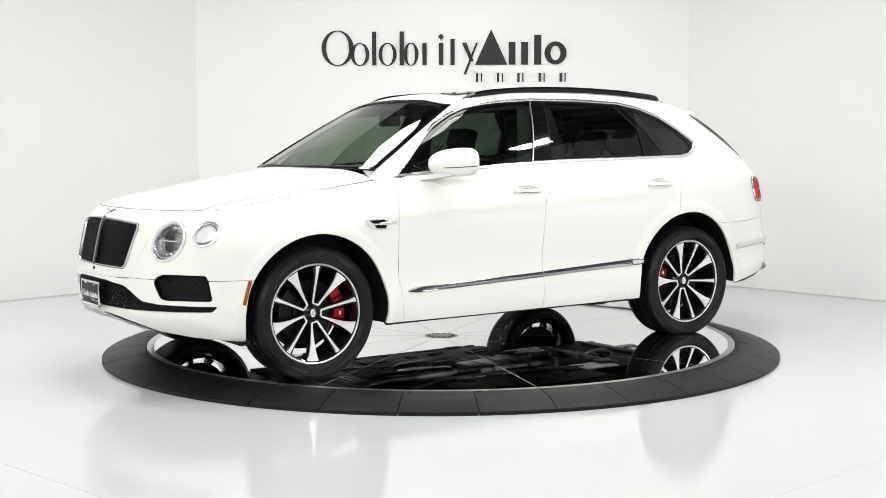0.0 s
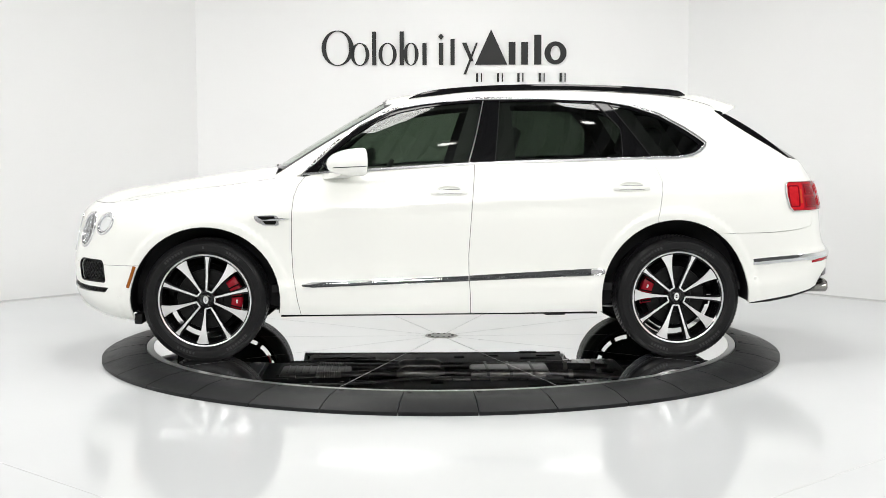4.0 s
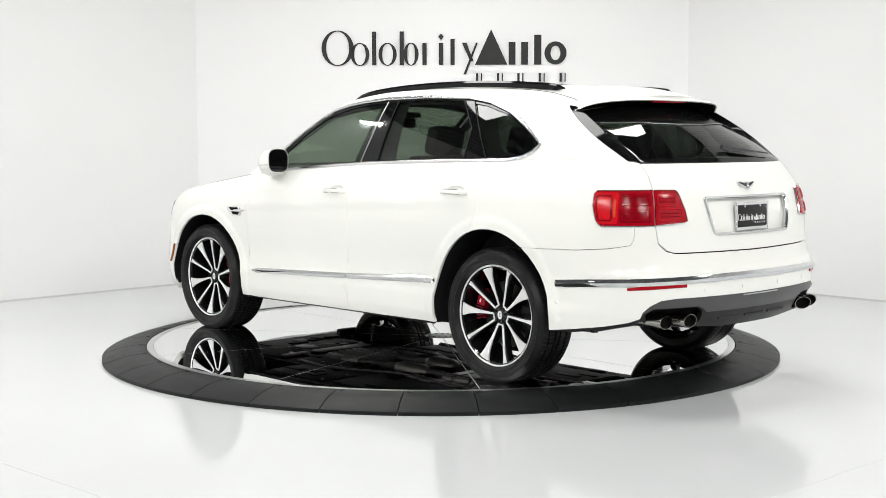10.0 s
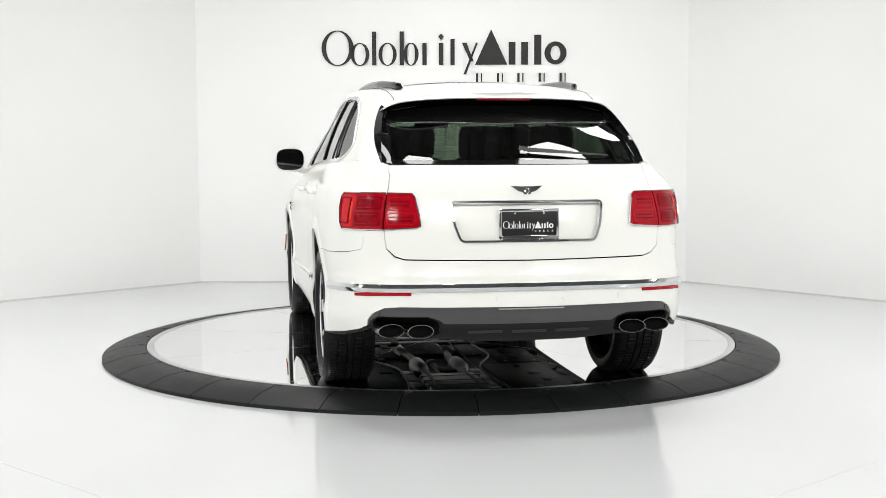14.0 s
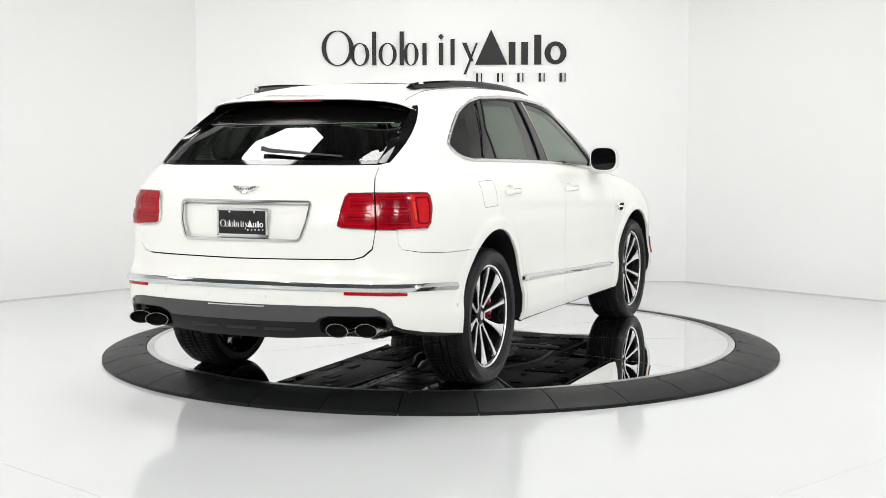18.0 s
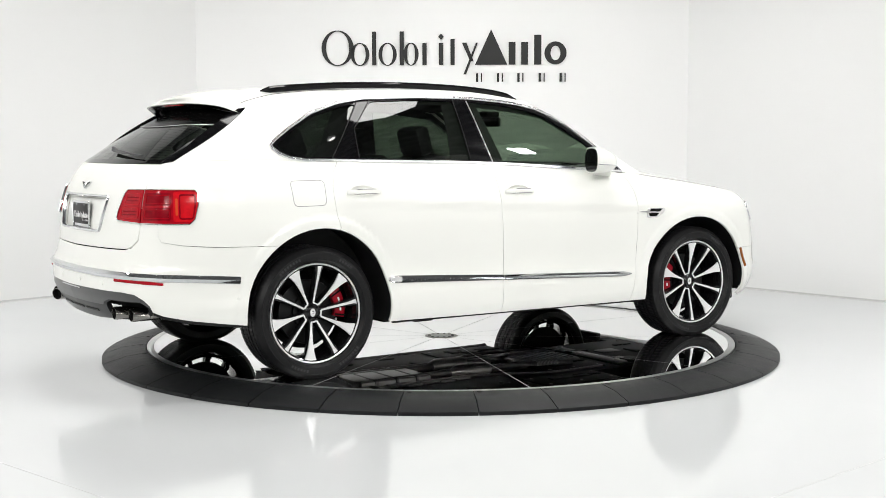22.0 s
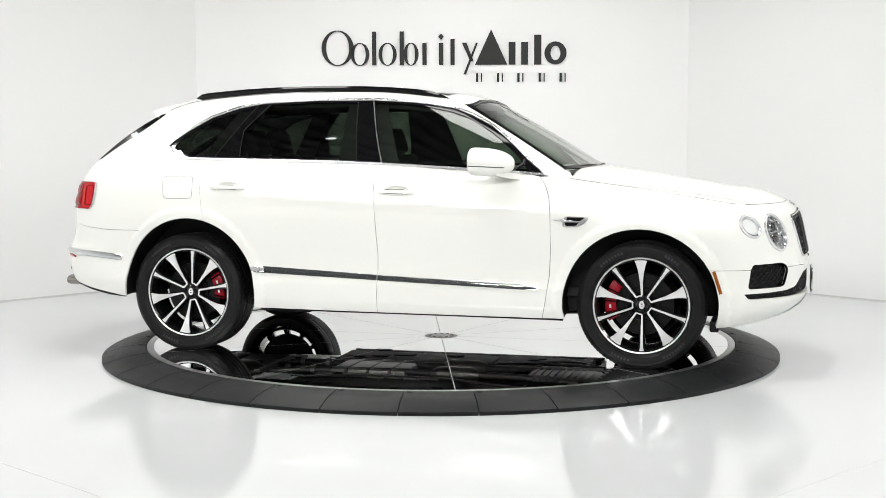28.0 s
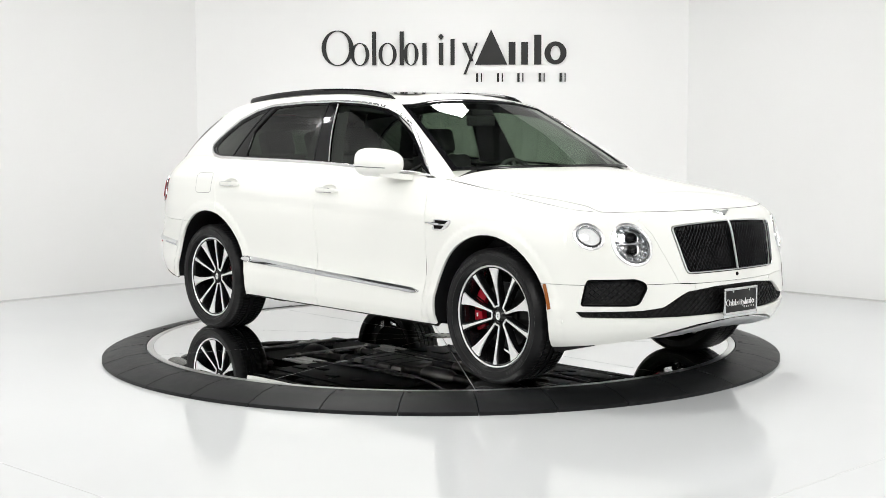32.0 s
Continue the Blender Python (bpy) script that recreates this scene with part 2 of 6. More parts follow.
def ramp_ring():
    """Black segmented ramp round the disc; it stays put while the disc turns."""
    e = new("turntable_ramp")
    tagged(e, "black rubber segmented ramp ring round the turntable", "turntable ramp")
    n = 34
    bm = bmesh.new()
    gap, steps = 0.0014, 6
    rows = []
    first = math.radians(-85.1)
    prof = [(R_IN, 0.02), (R_IN, 0.074), (R_IN + 0.012, 0.0790), (R_IN + 0.15, 0.062), (R_OUT - 0.012, 0.026), (R_OUT, 0.020), (R_OUT, 0.0), ]
    for j in range(steps + 1):
        a = 2 * math.pi / n * j / steps
        a = min(max(a, gap), 2 * math.pi / n - gap)
        rows.append([bm.verts.new((r * math.cos(a), r * math.sin(a), z)) for r, z in prof])
    for j in range(steps):
        for i in range(len(prof) - 1):
            bm.faces.new((rows[j][i], rows[j][i + 1], rows[j + 1][i + 1], rows[j + 1][i]))
    bm.faces.new(rows[0])
    bm.faces.new(rows[-1][::-1])
    seg = part("ramp_segment", bm, ring_rubber, e)
    seg.rotation_euler.z = first
    segs = [seg]
    for k in range(1, n):
        s2 = new("ramp_segment", seg.data)
        s2.parent, s2.rotation_euler = e, (0, 0, first + 2 * math.pi * k / n)
        segs.append(s2)
    # bolts at the inner corner of each segment, moulded grips at its outer edge
    bm = bmesh.new()
    lathe(bm, [(0.0001, 0.004), (0.013, 0.004), (0.0155, 0.0)], 12, pose(R_IN + 0.030, 0, 0.0772, 90))
    bolt_mesh = None
    for k, s in enumerate(segs):
        if bolt_mesh is None:
            b = part("bolt", bm, seam_black, s, matrix=pose(0, 0, 0, 0, 0, 0.9))
            bolt_mesh = b.data
        else:
            b = new("bolt", bolt_mesh)
            b.parent, b.matrix_basis = s, pose(0, 0, 0, 0, 0, 0.9)
    bm = bmesh.new()
    box(bm, R_OUT - 0.047, -0.07, 0.0316, R_OUT - 0.042, 0.07, 0.0336)
    grip = None
    for s in segs:
        mm = pose(0, 0, 0, 0, 0, 5.3)
        if grip is None:
            g = part("grip_slot", bm, seam_black, s, smooth=False, matrix=mm)
            grip = g.data
        else:
            g = new("grip_slot", grip)
            g.parent, g.matrix_basis = s, mm


def turn_disc():
    """Mirrored disc of ten wedges with fine joints, a rim band and a bolted hub."""
    e = new("turntable_disc")
    tagged(e, "mirror-polished round turntable disc of ten wedges", "turntable")
    r = R_IN - 0.006
    n, steps = 10, 12
    bm = bmesh.new()
    g = 0.0022
    a0 = 2 * math.pi / n
    rr = r - 0.045
    edge = []
    for j in range(steps + 1):
        a = min(max(a0 * j / steps, g / rr), a0 - g / rr)
        edge.append((rr * math.cos(a), rr * math.sin(a)))
    d = Vector((math.cos(a0), math.sin(a0)))
    nn = Vector((-d.y, d.x))
    inner = [tuple(d * 0.09 - nn * g), (0.09 * math.cos(a0 / 2), 0.09 * math.sin(a0 / 2)), (0.09, g)]
    prism(bm, edge + inner, -0.02, 0.0)
    w = part("mirror_wedge", bm, mirror_steel, e, smooth=False)
    for k in range(1, n):
        o = new("mirror_wedge", w.data)
        o.parent, o.rotation_euler = e, (0, 0, a0 * k)
    bm = bmesh.new()
    lathe(bm, [(r - 0.042, -0.02), (r - 0.042, 0.002), (r, 0.002), (r, -0.02)], 160, pose(0, 0, 0, 90) @ pose(0, 0, 0, 0, 0, 0))
    part("rim_band", bm, satin_steel, e, "satin steel rim band")
    bm = bmesh.new()
    lathe(bm, [(0.0001, -0.0015), (r - 0.002, -0.0015)], 96, pose(0, 0, -0.0, 90))
    part("under_plate", bm, line_grey, e, "grey joint bed under the wedges")
    bm = bmesh.new()
    lathe(bm, [(0.0001, 0.0025), (0.105, 0.0025), (0.118, 0.001)], 40, pose(0, 0, 0, 90))
    hub = part("hub_cover", bm, hub_grey, e, "brushed steel hub cover with bolts")
    bm = bmesh.new()
    lathe(bm, [(0.0001, 0.0045), (0.010, 0.0045), (0.011, 0.002)], 8, pose(0.085, 0, 0, 90))
    b = part("hub_bolt", bm, dark_metal, hub)
    for k in range(1, 12):
        o = new("hub_bolt", b.data)
        o.parent, o.rotation_euler = hub, (0, 0, math.pi / 6 * k)
    return e


def baseboards():
    for i in (0, 4, 5):
        a, b = Vector(PLAN[i]), Vector(PLAN[(i + 1) % len(PLAN)])
        d = (b - a).normalized()
        nin = Vector((-d.y, d.x))
        bm = bmesh.new()
        prism(bm, [tuple(a), tuple(b), tuple(b + nin * 0.006), tuple(a + nin * 0.006)], 0.0, 0.014)
        tagged(finish("baseboard", bm, sealing_grey, smooth=False), "thin grey sealing line at the wall's foot", "baseboard", kind="structure")


def floor_joints():
    """Two faint sealed joints that run slantwise across the floor before the turntable."""
    for side in (-1, 1):
        a = Vector((side * 1.05, -4.14))
        d = Vector((side * 0.733, 0.68))
        n = Vector((-d.y, d.x)) * 0.0013
        b = a + d * 4.6
        bm = bmesh.new()
        prism(bm, [tuple(a - n), tuple(b - n), tuple(b + n), tuple(a + n)] if side > 0 else [tuple(a + n), tuple(b + n), tuple(b - n), tuple(a - n)], -0.01, 0.0012)
        tagged(finish("floor_joint", bm, sealing_grey, smooth=False), "faint sealed joint line in the epoxy floor", "floor joint", kind="structure")


def ceiling_spots():
    for x, y in ((1.42, -2.45), (0.14, -3.55), (-2.6, -3.0)):
        e = new("ceiling_spot")
        e.location = (x, y, 3.9)
        tagged(e, "small round ceiling spotlight on a rod", "spotlight", "ceiling spotlights")
        bm = bmesh.new()
        lathe(bm, [(0.0001, 0.16), (0.05, 0.15), (0.075, 0.10), (0.08, 0.0), (0.07, 0.0), (0.065, 0.02)], 20, pose(0, 0, 0, 90))
        part("spot_housing", bm, wall_paint, e)
        bm = bmesh.new()
        lathe(bm, [(0.0001, 0.012), (0.066, 0.012)], 20, pose(0, 0, 0, 90))
        part("spot_lens", bm, spot_glow, e, "glowing lens")
        bm = bmesh.new()
        lathe(bm, [(0.008, 0.15), (0.008, H_ROOM - 3.81)], 8, pose(0, 0, 0, 90))
        part("spot_rod", bm, dark_metal, e)


walls()
baseboards()
floor_joints()
ceiling_spots()
base_room()
softboxes()
ramp_ring()
DISC = turn_disc()


# ------------------------------------------------------------------ the car's surfaces (x forward, y left, z up, origin under mid-wheelbase)
def spline(points, n):
    """Catmull-Rom curve through points, n steps a span."""
    pts = [Vector(p) for p in points]
    ext = [pts[0] * 2 - pts[1]] + pts + [pts[-1] * 2 - pts[-2]]
    out = []
    for i in range(1, len(ext) - 2):
        p0, p1, p2, p3 = ext[i - 1:i + 3]
        for j in range(n):
            t = j / n
            out.append(0.5 * (2 * p1 + (p2 - p0) * t + (2 * p0 - 5 * p1 + 4 * p2 - p3) * t * t + (3 * p1 - p0 - 3 * p2 + p3) * t ** 3))
    out.append(pts[-1])
    return out


def curve1(pairs):
    """Smooth function through (x, value) pairs."""
    xs, ys = [p[0] for p in pairs], [p[1] for p in pairs]
    if xs[0] > xs[-1]:
        xs, ys = xs[::-1], ys[::-1]
    xs, ys = np.array(xs, float), np.array(ys, float)
    d = np.diff(ys) / np.diff(xs)
    m = np.zeros(len(xs))
    m[0], m[-1] = d[0], d[-1]
    for i in range(1, len(xs) - 1):
        m[i] = 0 if d[i - 1] * d[i] <= 0 else 2 * d[i - 1] * d[i] / (d[i - 1] + d[i])

    def f(x):
        x = min(max(x, xs[0]), xs[-1])
        i = min(int(np.searchsorted(xs, x, "right")) - 1, len(xs) - 2)
        h = xs[i + 1] - xs[i]
        t = (x - xs[i]) / h
        return float((1 + 2 * t) * (1 - t) ** 2 * ys[i] + t * (1 - t) ** 2 * h * m[i] + t * t * (3 - 2 * t) * ys[i + 1] + t * t * (t - 1) * h * m[i + 1])
    return f


def smooth01(a, b, x):
    t = min(max((x - a) / (b - a), 0), 1)
    return t * t * (3 - 2 * t)


# plan of the lower body at bumper height, front centre to rear centre
OUTLINE = spline([(2.482, -0.3), (2.482, 0.0), (2.462, 0.30), (2.412, 0.50), (2.335, 0.665), (2.235, 0.815), (2.115, 0.925), (1.965, 0.985), (1.60, 1.0),
                  (1.0, 0.985), (0.4, 0.976), (-0.3, 0.975), (-1.0, 0.985), (-1.5, 0.998), (-1.85, 0.988), (-2.12, 0.955), (-2.37, 0.875), (-2.50, 0.745), (-2.575, 0.57),
                  (-2.62, 0.30), (-2.635, 0.0), (-2.635, -0.3)], 24)[24:-24]
OUTLINE[0].y = OUTLINE[-1].y = 0.0
_ox = np.array([p.x for p in OUTLINE])
_oy = np.array([p.y for p in OUTLINE])
_os = np.concatenate([[0], np.cumsum(np.hypot(np.diff(_ox), np.diff(_oy)))])
_nx = np.gradient(_oy, _os)
_ny = -np.gradient(_ox, _os)
_nx[0], _ny[0], _nx[-1], _ny[-1] = 1, 0, -1, 0
S_END = float(_os[-1])


def s_x(x):
    """Place along the outline of a point at x on the flank."""
    return float(np.interp(-x, -_ox, _os))


_half = int(np.argmax(_oy > 0.9))
_tail = len(_oy) - int(np.argmax(_oy[::-1] > 0.9))


def s_f(y):
    s = float(np.interp(abs(y), _oy[:_half], _os[:_half]))
    return s if y >= 0 else -s


def s_r(y):
    s = float(np.interp(abs(y), _oy[_tail:][::-1], _os[_tail:][::-1]))
    return s if y >= 0 else -s


front_in = curve1([(.20, -.16), (.28, -.09), (.34, -.04), (.40, -.01), (.47, 0), (.56, -.002), (.64, -.010), (.72, -.026), (.80, -.043), (.87, -.06), (.92, -.078), (.955, -.105), (.985, -.15), (1.01, -.22)])
side_low = curve1([(.20, -.12), (.26, -.05), (.29, -.025), (.36, -.004), (.45, 0), (.52, -.012), (.60, -.016), (.75, -.006), (.88, 0), (1.0, -.004), (1.3, -.012)])
side_top = curve1([(-0.05, -.17), (0, -.105), (.03, -.076), (.07, -.05), (.14, -.022), (.24, -.004), (.35, 0)])
rear_in = curve1([(.20, -.22), (.30, -.13), (.38, -.06), (.45, -.02), (.52, 0), (.60, 0), (.655, -.004), (.70, -.028), (.78, -.045), (.86, -.052), (.94, -.06), (1.06, -.09), (1.12, -.115), (1.18, -.15), (1.23, -.185), (1.28, -.24)])
S_F0, S_F1 = s_f(0.66), s_x(1.80)
S_R0, S_R1 = s_x(-1.95), s_r(0.60)
_ztop = curve1([(0, .985), (s_f(.45), .985), (s_f(.75), .985), (s_x(2.05), 1.0), (s_x(1.8), 1.035), (s_x(1.5), 1.08), (s_x(1.1), 1.135), (s_x(.88), 1.165), (s_x(.4), 1.197),
                (s_x(-.2), 1.228), (s_x(-1.3), 1.257), (s_x(-1.85), 1.27), (s_x(-2.15), 1.265), (s_r(.7), 1.253), (S_END, 1.25)])
ARCH = {"f": (1.49, .377, .468, .466), "r": (-1.475, .377, .468, .497)}


def z_top(s):
    return _ztop(abs(s))


def lower(s, z, out=0.0):
    """Point of the lower body at place s along the outline (negative: right side) and height z."""
    a = abs(s)
    i = min(int(np.searchsorted(_os, a, "right")) - 1, len(_os) - 2)
    i = max(i, 0)
    t = (a - _os[i]) / (_os[i + 1] - _os[i])
    x, y = _ox[i] + t * (_ox[i + 1] - _ox[i]), _oy[i] + t * (_oy[i + 1] - _oy[i])
    nx, ny = _nx[i] + t * (_nx[i + 1] - _nx[i]), _ny[i] + t * (_ny[i + 1] - _ny[i])
    h = math.hypot(nx, ny)
    nx, ny = nx / h, ny / h
    wf = 1 - smooth01(S_F0, S_F1, a)
    wr = smooth01(S_R0, S_R1, a)
    o = wf * front_in(z) + wr * rear_in(z) + (1 - wf - wr) * (side_low(z) + side_top(_ztop(a) - z))
    if x < -1.0 and wr < 1:
        o -= 0.062 * smooth01(-1.15, -1.85, x) * (1 - wr) * smooth01(0.16, 0.0, _ztop(a) - z)
    for cx, cz, rx, rz in ARCH.values():
        q = math.hypot((x - cx) / rx, (z - cz) / rz)
        if q < 1.6 and z > 0.2 and y > 0.8:
            o += 0.009 * (1 - smooth01(1.09, 1.165, q))
    if y > 0.9 and x < 1.9:
        # shoulder crease, fading out over the rear arch
        d = z - (0.976 - 0.041 * (x + 0.048) / 0.983)
        o += 0.007 * max(0.0, 1 - abs(d) / (0.05 if d < 0 else 0.13)) * smooth01(-1.5, -.7, x) * (1 - smooth01(1.0, 1.25, x))
    o += out
    return Vector((x + nx * o, (y + ny * o) * (1 if s >= 0 else -1), z))


# upper body: base curve and roof curve, matched knot by knot from windscreen centre to rear centre
_Q = [(1.12, 0, 1.205), (1.095, .42, 1.205), (1.01, .79, 1.20), (.90, .872, 1.168)]
_Q += [tuple(lower(s, z_top(s))) for s in (s_x(-.22), s_x(-1.3), s_x(-1.80), s_x(-2.10), s_r(.80), s_r(.40))] + [tuple(lower(S_END, 1.25))]
_Q[-1] = (_Q[-1][0], 0.0, 1.25)
_R = [(.37, 0, 1.655), (.355, .35, 1.645), (.325, .615, 1.612), (.17, .667, 1.642), (-.27, .663, 1.690), (-1.05, .658, 1.684), (-1.55, .648, 1.643), (-1.76, .637, 1.588),
      (-1.83, .625, 1.560), (-1.95, .33, 1.618), (-1.985, 0, 1.632)]
_NQ = 16


def _mirror_ext(k):
    return spline([(k[1][0], -k[1][1], k[1][2])] + k + [(k[-2][0], -k[-2][1], k[-2][2])], _NQ)[_NQ:-_NQ]


def _even(k):
    """Like spline() over the mirrored knots, but with tangents as long as each span, so that tight corners don't loop."""
    pts = [Vector((k[1][0], -k[1][1], k[1][2]))] + [Vector(p) for p in k] + [Vector((k[-2][0], -k[-2][1], k[-2][2]))]
    out = []
    for i in range(1, len(pts) - 2):
        a, b = pts[i], pts[i + 1]
        h = (b - a).length
        m0, m1 = (b - pts[i - 1]).normalized() * h, (pts[i + 2] - a).normalized() * h
        for j in range(_NQ):
            t = j / _NQ
            out.append((1 + 2 * t) * (1 - t) ** 2 * a + t * (1 - t) ** 2 * m0 + t * t * (3 - 2 * t) * b + t * t * (t - 1) * m1)
    return out + [pts[-2]]


_qc, _rc = _mirror_ext(_Q), _even(_R)
U_END = len(_Q) - 1.0
_bul = curve1([(0, .010), (2, .008), (2.6, .003), (3.2, .005), (3.8, .012), (4.3, .020), (4.9, .020), (5.4, .010), (6.5, .012), (8, .02), (10, .03)])


def _at(c, u):
    f = min(max(u, 0), U_END - 1e-6) * _NQ
    i = int(f)
    return c[i].lerp(c[i + 1], f - i)


def upper(u, v, out=0.0):
    """Point of the upper body: u knots round from the windscreen's centre (negative: right side), v 0 at the base, 1 at the roof's edge."""
    a = abs(u)
    q, r = _at(_qc, a), _at(_rc, a)
    p = q.lerp(r, v)
    e = 0.05
    d = _at(_qc, min(a + e, U_END)).lerp(_at(_rc, min(a + e, U_END)), v) - _at(_qc, max(a - e, 0)).lerp(_at(_rc, max(a - e, 0)), v)
    n = d.cross(r - q).normalized()
    c = Vector((-0.5, 0, 1.4))
    if n.dot(p - c) < 0:
        n = -n
    p = p + n * (_bul(a) * 4 * v * (1 - v) + out)
    return Vector((p.x, p.y if u >= 0 else -p.y, p.z))


def u_xz(x, z, u0=4.0):
    """Upper-body coordinates of a flank point seen at x, z."""
    u, v = u0, (z - 1.22) / 0.43
    for _ in range(25):
        p = upper(u, v)
        du, dv = (upper(u + .01, v) - p) / .01, (upper(u, v + .01) - p) / .01
        det = du.x * dv.z - dv.x * du.z
        ex, ez = x - p.x, z - p.z
        u += max(-.6, min(.6, (ex * dv.z - dv.x * ez) / det))
        v += max(-.3, min(.3, (du.x * ez - ex * du.z) / det))
        u = min(max(u, 1.6), 8.5)
    return (u, v)


_roof = curve1([(.37, 1.655), (.2, 1.686), (0, 1.706), (-.3, 1.722), (-.8, 1.730), (-1.3, 1.720), (-1.6, 1.700), (-1.985, 1.635)])
_hoodz = curve1([(2.36, .982), (2.2, 1.025), (1.9, 1.088), (1.5, 1.154), (1.15, 1.203), (1.0, 1.222)])


def roof_pt(u, r, out=0.0):
    e = _at(_rc, abs(u))
    mx = min(max(e.x, -1.6), 0.0)
    k = 1 - (1 - r) ** 2.3
    p = Vector((e.x + (mx - e.x) * r, e.y * (1 - r), e.z + (_roof(mx) - e.z) * k + out))
    return Vector((p.x, p.y if u >= 0 else -p.y, p.z))


S_COWL = s_x(0.88)


def hood_pt(s, r, out=0.0):
    """From the fender's top edge (r 0) to the bonnet's spine (r 1)."""
    e = lower(abs(s), z_top(s))
    mx = min(e.x, 1.98)
    mx = mx + 0.12 * smooth01(1.3, 0.85, mx) * r if mx < 1.3 else mx
    k = 1 - (1 - r) ** (2.0 + 1.5 * smooth01(1.5, 1.05, e.x))
    p = Vector((e.x + (mx - e.x) * r, e.y * (1 - r), e.z + (_hoodz(mx) - e.z) * k + out))
    return Vector((p.x, p.y if s >= 0 else -p.y, p.z))


# ------------------------------------------------------------------ panels cut out of the surfaces
def inside(poly, x, y):
    c = False
    n = len(poly)
    j = n - 1
    for i in range(n):
        xi, yi = poly[i]
        xj, yj = poly[j]
        if (yi > y) != (yj > y) and x < (xj - xi) * (y - yi) / (yj - yi) + xi:
            c = not c
        j = i
    return c


def dense(poly, step):
    out = []
    for i, a in enumerate(poly):
        b = poly[(i + 1) % len(poly)]
        n = max(1, int(math.hypot((b[0] - a[0]) * 1.0, b[1] - a[1]) / step))
        out += [(a[0] + (b[0] - a[0]) * j / n, a[1] + (b[1] - a[1]) * j / n) for j in range(n)]
    return out


def signed_area(poly):
    return 0.5 * sum(a[0] * b[1] - b[0] * a[1] for a, b in zip(poly, poly[1:] + poly[:1]))


def inset(poly, d):
    """Moves a closed outline inwards by d."""
    if signed_area(poly) < 0:
        poly = poly[::-1]
    out = []
    n = len(poly)
    for i in range(n):
        p, a, b = Vector(poly[i]), Vector(poly[i - 1]), Vector(poly[(i + 1) % n])
        t1, t2 = (p - a), (b - p)
        if t1.length < 1e-9 or t2.length < 1e-9:
            out.append(tuple(p))
            continue
        t1.normalize(), t2.normalize()
        n1, n2 = Vector((-t1.y, t1.x)), Vector((-t2.y, t2.x))
        m = n1 + n2
        m = m / max(m.length_squared / 2, 0.35)
        out.append(tuple(p + m * d))
    return out


def arc(cx, cz, rx, rz, a0, a1, n=20):
    return [(cx + rx * math.cos(radians(a0 + (a1 - a0) * i / n)), cz + rz * math.sin(radians(a0 + (a1 - a0) * i / n))) for i in range(n + 1)]


def round_poly(poly, r, n=4):
    """Rounds the corners of an outline."""
    out = []
    for i in range(len(poly)):
        p, a, b = Vector(poly[i]), Vector(poly[i - 1]), Vector(poly[(i + 1) % len(poly)])
        ra = min(r, (a - p).length * 0.45)
        rb = min(r, (b - p).length * 0.45)
        p1, p2 = p + (a - p).normalized() * ra, p + (b - p).normalized() * rb
        for j in range(n + 1):
            t = j / n
            out.append(tuple(p1.lerp(p, t).lerp(p.lerp(p2, t), t)))
    return out


